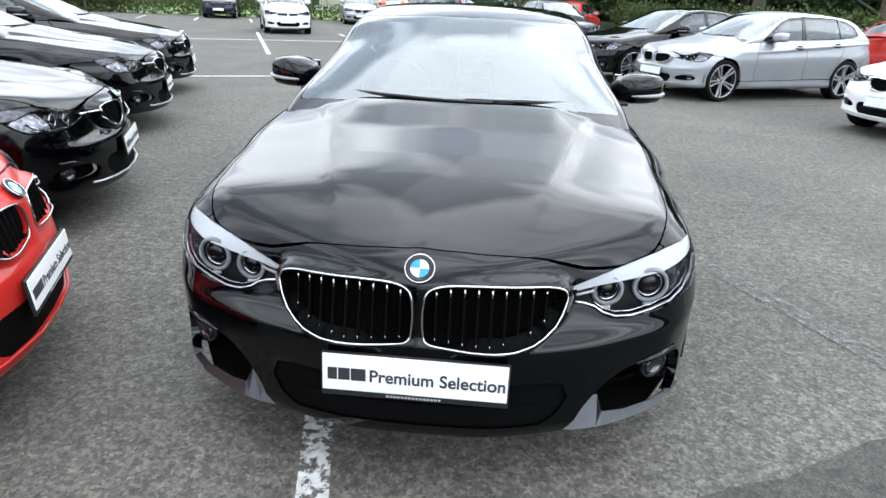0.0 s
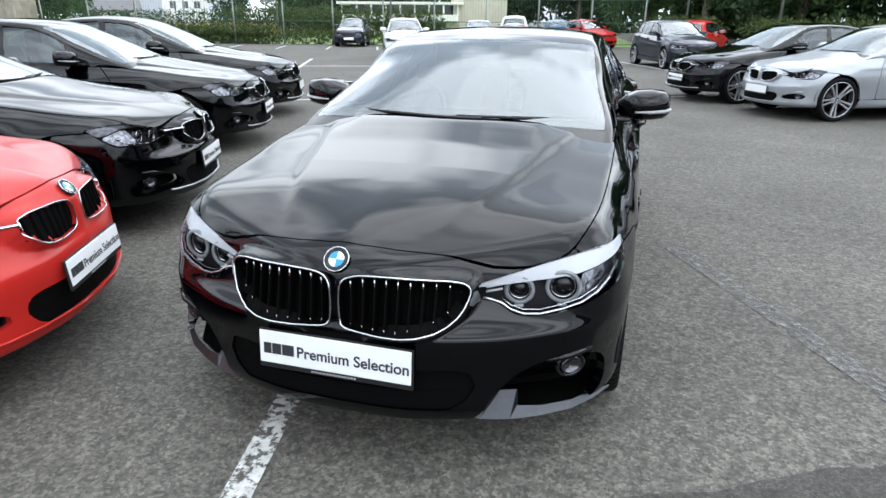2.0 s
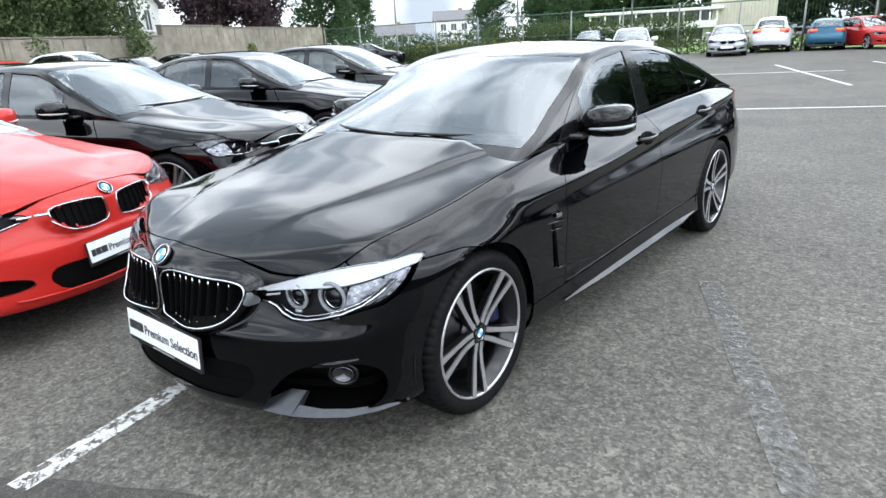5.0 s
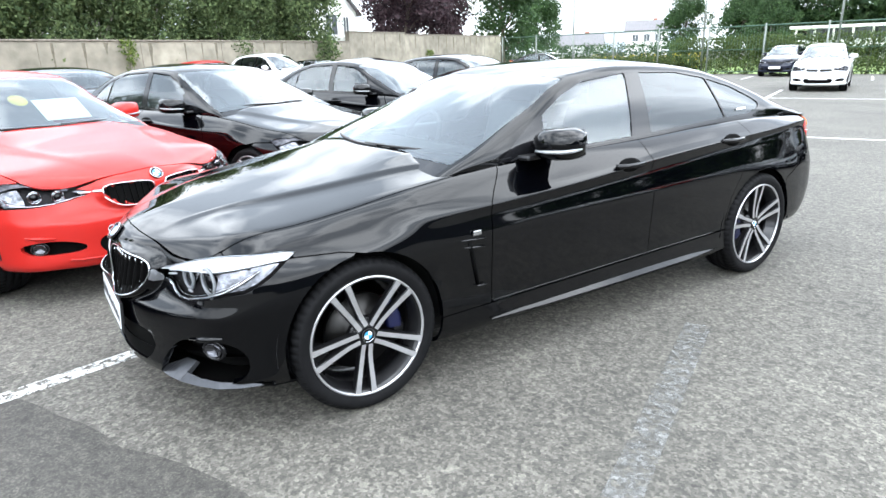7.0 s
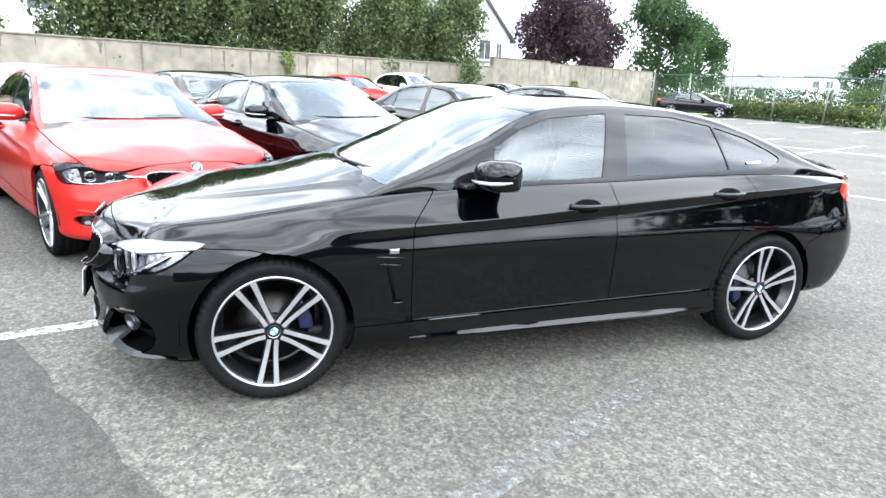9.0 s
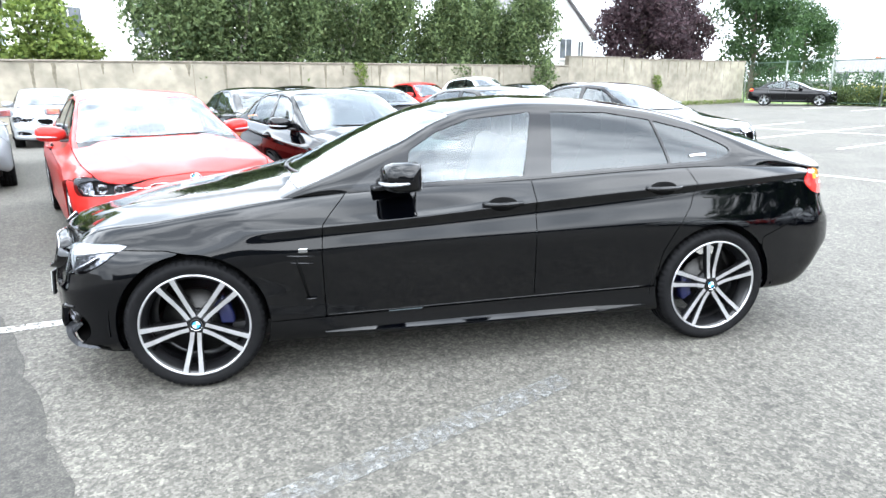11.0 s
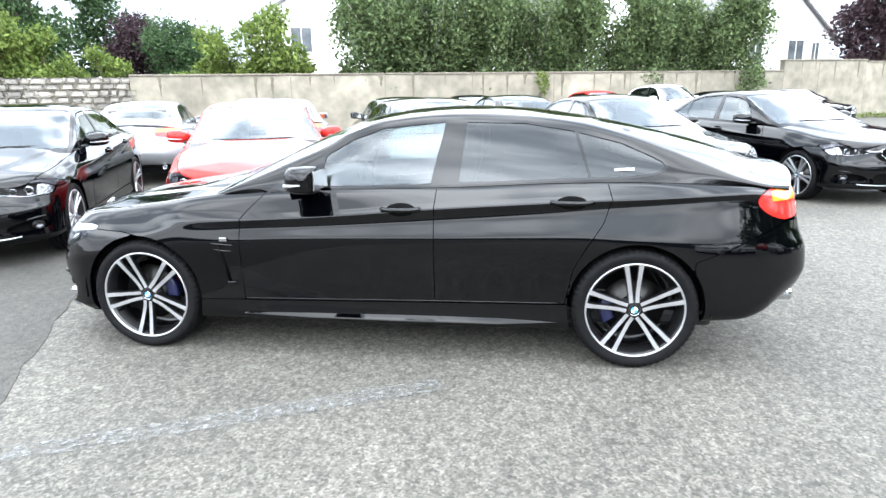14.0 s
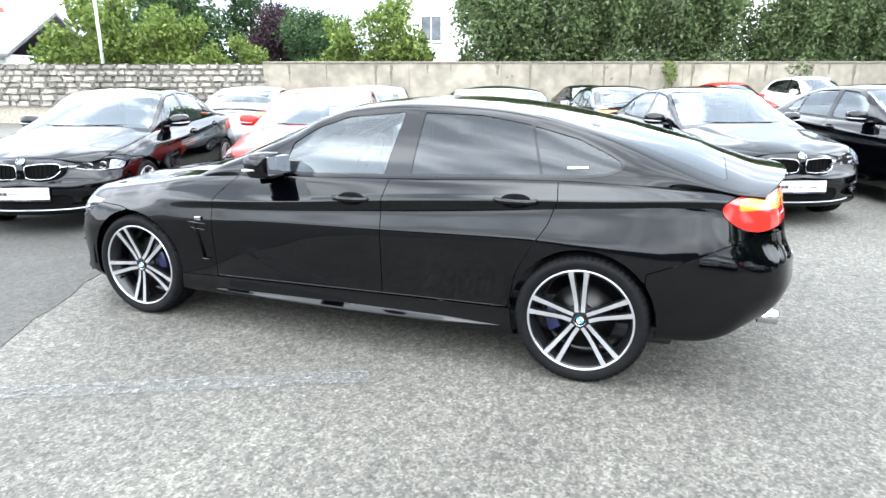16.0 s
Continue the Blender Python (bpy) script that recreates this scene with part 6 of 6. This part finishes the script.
for s, h in ((22.3, 1.5), (3.0, 2.0)):
    c = yard(s, .12)
    root = new("wall_shrub")
    tagged(root, "small green shrub growing on the wall", "shrub")
    part("foliage", leaves_mesh("foliage", [(0, 0, h), (.1, .1, h - .35), (0, 0, h - .7)], [(.3, .3, .3), (.25, .25, .25), (.15, .15, .4)], 500, .05, LEAF_GREEN, 31), None, root)
    bm = bmesh.new()
    tube([(0, 0, 0), (.03, 0, h * .6), (0, .02, h)], [.02, .015, .008], 6, bm=bm)
    part("stem", bm, BARK, root)
    root.matrix_basis = Matrix.Translation(c)
# lawn beyond the fence
LAWN = mat("lawn", (.16, .24, .07), rough=.9, grain=.3, scale=3, blotch=.25, blotch_scale=.3, bump=.4, bump_scale=60)
strip("lawn", [(-75, 31), (-33.6, 29.2), (-14, 33.6), (1.5, 37), (-2, 70), (-75, 75)], .008, LAWN, "green lawn beyond the mesh fence", "ground")

# ---- fence ----
STEEL = mat("galvanised_steel", (.22, .24, .22), rough=.5, metal=.6, grain=.15, scale=20)
PALESTEEL = mat("pale_steel", (.50, .53, .50), rough=.5, metal=.2, grain=.12, scale=20)
GREENSTEEL = mat("green_steel", (.05, .10, .07), rough=.5, grain=.15, scale=20)
fence = new("mesh_fence")
tagged(fence, "tall steel mesh fence with thin posts", "fence")
fa, fb = Vector((-33.4, 28.9, 0)), Vector((1.2, 36.2, 0))
n = 12
for i in range(n + 1):
    c = fa.lerp(fb, i / n)
    part("post", tube([(0, 0, 0), (0, 0, 2.6)], .045, 8), STEEL, fence, "", Matrix.Translation(c))
for z in (.15, 1.3, 2.5):
    part("rail", tube([fa + Vector((0, 0, z)), fb + Vector((0, 0, z))], .02 if z < 2 else .035, 6), GREENSTEEL, fence)
bm = bmesh.new()
L = (fb - fa).length
k = 0
while k < L:
    c = fa.lerp(fb, k / L)
    tube([c + Vector((0, 0, .1)), c + Vector((0, 0, 2.5))], .006, 3, bm=bm)
    k += .16
wires = part("wire_mesh", bm, GREENSTEEL, fence)
tagged(wires, "fine green fence wires", kind="stuff")
for x, y, h in ((-19.5, 32.2, 6.5), (-13.0, 33.8, 6.5), (-28.0, 30.5, 6.5), (6.3, 27.0, 7.5), (9.0, 21.2, 7.5), (3.2, 33.6, 7.5)):
    ob = new("lamp_post")
    tagged(ob, "slender grey steel post", "post")
    part("pole", tube([(0, 0, 0), (0, 0, h)], [.06, .045], 10), STEEL, ob)
    part("foot", lathe([(0, .11), (.02, .11), (.03, .07), (.03, .06)], 16, axis="z"), STEEL, ob)
    ob.matrix_basis = pose(x, y, 0)
lp = yard(-19.5, -1.5)
ob = new("lamp_post")
tagged(ob, "pale grey pole behind the stone wall", "post")
part("pole", tube([(0, 0, 0), (0, 0, 7.5)], [.07, .055], 10), PALESTEEL, ob)
ob.matrix_basis = Matrix.Translation(lp)

# ---- buildings ----
WALLWHITE = mat("white_render", (.74, .74, .71), rough=.85, grain=.05, scale=2, blotch=.06, blotch_scale=.4)
SLATE = mat("grey_slate", (.13, .125, .13), rough=.7, grain=.25, scale=5, bump=.4, bump_scale=15)
BEIGE = mat("beige_cladding", (.55, .50, .43), rough=.85, grain=.08, scale=1, blotch=.08, blotch_scale=.3)
PANE = mat("house_pane", (.10, .11, .12), rough=.06, grain=.5, scale=1.2)
FRAME = mat("white_frame", (.78, .78, .74), rough=.5)
BRICKRED = mat("red_chimney", (.32, .14, .09), rough=.9, grain=.25, scale=10)


def house(label, at, rot, w, d, h, roof, wins, gable=True, material=WALLWHITE):
    """A rendered house: walls, pitched roof, windows with frames and sills; its front looks to -y."""
    root = new("house")
    tagged(root, label, "house")
    bm = bmesh.new()
    box(w, d, h, 0, (0, 0, h / 2), bm=bm)
    lo = [bm.verts.new((x, y, h)) for x in (-w / 2, w / 2) for y in (-d / 2, d / 2)]
    if gable:
        t0, t1 = bm.verts.new((0, -d / 2, h + roof)), bm.verts.new((0, d / 2, h + roof))
        bm.faces.new((lo[0], lo[2], t0))
        bm.faces.new((lo[1], t1, lo[3]))
    part("wall", bm, material, root)
    for s in (-1, 1):
        bm = bmesh.new()
        o = .35
        if gable:
            sl = roof / (w / 2)
            pts = [(s * (w / 2 + o), -d / 2 - o, h - o * sl), (s * (w / 2 + o), d / 2 + o, h - o * sl), (0, d / 2 + o, h + roof), (0, -d / 2 - o, h + roof)]
        else:
            sl = roof / (d / 2)
            pts = [(-w / 2 - o, s * (d / 2 + o), h - o * sl), (w / 2 + o, s * (d / 2 + o), h - o * sl), (w / 2 + o, 0, h + roof), (-w / 2 - o, 0, h + roof)]
        lo_ = [bm.verts.new(p) for p in pts]
        hi_ = [bm.verts.new((p[0], p[1], p[2] + .16)) for p in pts]
        bm.faces.new(lo_)
        bm.faces.new(hi_)
        for i in range(4):
            bm.faces.new((lo_[i], lo_[(i + 1) % 4], hi_[(i + 1) % 4], hi_[i]))
        bmesh.ops.recalc_face_normals(bm, faces=bm.faces)
        part("roof", bm, SLATE, root)
    part("chimney", box(.9, .6, 1.6, .02), BRICKRED, root, "", Matrix.Translation((w * .18, d * .15, h + roof * .9)))
    for x, z, ww, hh in wins:
        pane = part("window", box(ww, .05, hh, .005), PANE, root, "", Matrix.Translation((x, -d / 2 - .005, z)))
        for sx in (-1, 1):
            part("jamb", box(.07, .05, hh + .14, .01), FRAME, pane, "", Matrix.Translation((sx * (ww / 2 + .03), -.03, 0)))
        for sz in (-1, 1):
            part("rail", box(ww, .05, .07, .01), FRAME, pane, "", Matrix.Translation((0, -.03, sz * (hh / 2 + .03))))
        part("mullion", box(.05, .04, hh, .008), FRAME, pane, "", Matrix.Translation((0, -.03, 0)))
        part("sill", box(ww + .3, .16, .06, .01), FRAME, pane, "", Matrix.Translation((0, -.07, -hh / 2 - .1)))
    root.matrix_basis = Matrix.Translation(at) @ pose(0, 0, 0, 0, 0, rot)
    return root


FACE = WALLROT
house("white-rendered gabled house with sash windows behind the birches", yard(27.2, -18), FACE, 8.5, 9, 5.0, 3.6, [(-2.2, 4.0, 1.1, 1.5), (1.2, 4.0, 1.3, 1.5), (2.9, 3.9, .6, 1.4)])
house("white-rendered two-storey house partly hidden by trees", yard(4.0, -20), FACE, 17, 9, 5.6, 2.6, [(-6, 4.2, 1.2, 1.5), (-2.5, 4.2, 1.2, 1.5), (1.5, 4.2, 1.2, 1.5), (5.5, 4.2, 1.2, 1.5)], gable=False)
house("white-rendered house with a bay and dark slate roof", yard(-4.0, -19.5), FACE, 9.5, 9, 5.6, 3.2, [(1.6, 4.7, 1.2, 1.4), (3.2, 4.7, .8, 1.4), (-2, 4.7, 1.2, 1.4)])
house("white bungalow with a hipped grey slate roof", yard(-33.0, -12), FACE, 12, 9, 2.9, 2.2, [(2, 1.7, 1.6, 1.2), (-2, 1.7, 1.6, 1.2)], gable=False)
house("white two-storey house far beyond the fence", Vector((-94, 121, 0)), 38, 9, 8, 5.6, 2.0, [(-2.4, 4, 1.2, 1.4), (0, 4, 1.2, 1.4), (2.4, 4, 1.2, 1.4)], gable=False)
house("low white house with a dark roof beyond the fence", Vector((-88, 93, 0)), 45, 9, 8, 2.6, 1.9, [(-3, 1.8, 1.6, 1.2), (2, 1.8, 1.6, 1.2)], gable=False)

club = new("pavilion")
tagged(club, "flat-roofed white pavilion with tall glazing and a beige block", "building")
part("wall", box(16, 8, 3.0, .02), WALLWHITE, club, "", Matrix.Translation((0, 4.0, 1.5)))
part("roof", box(18.5, 10.5, .35, .03), FRAME, club, "", Matrix.Translation((0, 3.2, 4.6)))
for i in range(9):
    part("column", box(.25, .25, 1.6, .02), FRAME, club, "", Matrix.Translation((-8.5 + i * 2.12, -1.6, 3.7)))
part("upper_storey", box(15, 7, 1.6, .02), PANE, club, "dark glazed upper band", Matrix.Translation((0, 4.4, 3.7)))
part("balcony", box(17, 1.6, .9, .02), FRAME, club, "", Matrix.Translation((0, -1.2, 2.6)))
part("end_block", box(8.0, 8, 8.6, .03), BEIGE, club, "beige rendered end block", Matrix.Translation((11.8, 3.4, 4.3)))
for i in range(5):
    part("window", box(1.6, .06, 1.4, .01), PANE, club, "", Matrix.Translation((-6 + i * 3, -.01, 1.3)))
club.matrix_basis = pose(-19.6, 53.6, 0, 0, 0, 18) @ Matrix.Scale(.60, 4)

# ---- the cars ----
build_car("black_coupe", "glossy black four-door coupe parked on asphalt", BLACK, COUPE, fine=True, rear_tint=True)


def ywarp(pts, sx=1.0, sz=1.0):
    f = pchip(pts)

    def w(v):
        v = np.array(v, float)
        out = v.copy()
        out[:, 0] *= sx
        out[:, 1] = f(v[:, 1])
        out[:, 2] = v[:, 2] + np.clip(v[:, 2] - .4, 0, None) * (sz - 1)
        return out

    return w


FWD = Vector((.925, .38, 0))


def by_plate(x, y, f=FWD, nose=.825):
    """The pose of a car from the middle of its front plate and its heading."""
    f = Vector((f[0], f[1], 0)).normalized()
    ax = Vector((x, y, 0)) - f * nose
    return pose(ax.x, ax.y, 0, 0, 0, math.degrees(math.atan2(f.x, -f.y)))


ROWCARS = "cars in the show row"
red = build_car("red_saloon", "bright red saloon with a price sheet behind the windscreen", RED, SEDAN, wheels=WHEEL_SILVER, plate="lettered", paper=True, group=ROWCARS)
red.matrix_basis = by_plate(-1.44, -.31)
sal = build_car("black_saloon", "glossy black saloon in the show row", BLACK, SEDAN, wheels=WHEEL_SILVER, plate="lettered", group=ROWCARS)
sal.matrix_basis = by_plate(-2.34, 1.80)
copy_thing(sal, by_plate(-3.42, 4.45))
copy_thing(sal, by_plate(-.40, -2.74))
five_w = ywarp([(-1, -1.02), (0, 0), (2.81, 2.97), (3.8, 4.02)], 1.02, 1.03)
five = build_car("black_executive_saloon", "large black saloon with bright window trim", BLACK, SEDAN, warp=five_w, wheels=WHEEL_SILVER, group=ROWCARS)
five.matrix_basis = by_plate(-4.35, 6.95)
# second row, tails towards the first
sil = build_car("silver_saloon", "silver saloon parked tail out", SILVER, SEDAN, wheels=WHEEL_SILVER, plate=False, group="cars in the second row")
T0 = Vector((-5.5, -4.3, 0))


def by_tail(p):
    return by_plate(*(p - FWD * 4.62)[:2], f=-FWD)


sil.matrix_basis = by_tail(T0)
copy_thing(sal, by_tail(T0 + EDIR * 5.0))
copy_thing(sal, by_tail(T0 + EDIR * 7.6 - FWD * .3))
copy_thing(sil, by_tail(T0 + EDIR * 2.5 - FWD * .2))
one_w = ywarp([(-1, -.96), (0, 0), (2.81, 2.69), (3.8, 3.52)], .97, 1.0)
one = build_car("silver_hatchback", "silver five-door hatchback with a white show plate", SILVER, HATCH, warp=one_w, wheels=WHEEL_SILVER, group="cars opposite")
F2 = (-.9, -.43)
one.matrix_basis = by_plate(2.74, 8.87, F2, .80)
copy_thing(sal, by_plate(1.62, 10.75, F2))
white1 = build_car("white_hatchback", "white hatchback with a show plate", WHITE, HATCH, warp=one_w, wheels=WHEEL_SILVER, group="cars opposite")
white1.matrix_basis = by_plate(4.85, 5.75, F2, .80)
orange = build_car("orange_hatchback", "bright orange-red hatchback parked tail out", RED, HATCH, warp=one_w, wheels=WHEEL_SILVER, plate=False)
orange.matrix_basis = by_plate(11.4, 12.9, (.9, .43), .80)
# far cars
mini_w = ywarp([(-1, -.86), (0, 0), (2.81, 2.47), (3.8, 3.12)], .92, 1.06)
mini = build_car("small_dark_hatchback", "small dark blue hatchback", DARKGREY, HATCH, warp=mini_w, wheels=WHEEL_SILVER, plate="plain", kidney=False, badges=False)
mini.matrix_basis = by_plate(2.7, 18.6, (.35, -.94), .74)
small_white = build_car("small_white_car", "small white hatchback parked in a bay", WHITE, HATCH, warp=mini_w, wheels=WHEEL_SILVER, plate="plain", kidney=False, badges=False)
small_white.matrix_basis = by_plate(-7.2, 20.2, (.38, -.925), .74)
copy_thing(mini, by_plate(-14.0, 30.0, (.30, -.95), .74))
copy_thing(one, by_plate(-6.6, 29.6, (.28, -.96), .80))
copy_thing(sal, by_plate(-26.9, 30.0, (.69, .72)))
suv_w = ywarp([(-1, -.9), (0, 0), (2.81, 2.6), (3.8, 3.5)], .98, 1.25)
suv = build_car("white_suv", "white off-road wagon seen from behind", WHITE, HATCH, warp=suv_w, wheels=WHEEL_SILVER, plate=False, kidney=False, badges=False)
suv.matrix_basis = by_plate(-6.2, 37.0, (-.15, 1.0), .78)
teal = build_car("teal_hatchback", "teal hatchback parked by the fence", BLUE_CAR, HATCH, warp=mini_w, wheels=WHEEL_SILVER, plate=False, kidney=False, badges=False)
teal.matrix_basis = by_plate(-3.9, 37.4, (-.15, 1.0), .74)
smallred = build_car("small_red_car", "small red car parked by the hedge", RED, HATCH, warp=mini_w, wheels=WHEEL_SILVER, plate=False, kidney=False, badges=False)
smallred.matrix_basis = by_plate(-.6, 33.6, (.6, -.8), .74)
copy_thing(smallred, by_plate(3.9, 27.6, (.35, .94), .74))
# row along the wall
for s, src in ((-8.4, sil), (3.6, smallred), (6.4, suv), (9.0, sal), (-1.2, sal), (12.4, five)):
    p = yard(s, 6.2)
    copy_thing(src, by_plate(p.x, p.y, FWD))
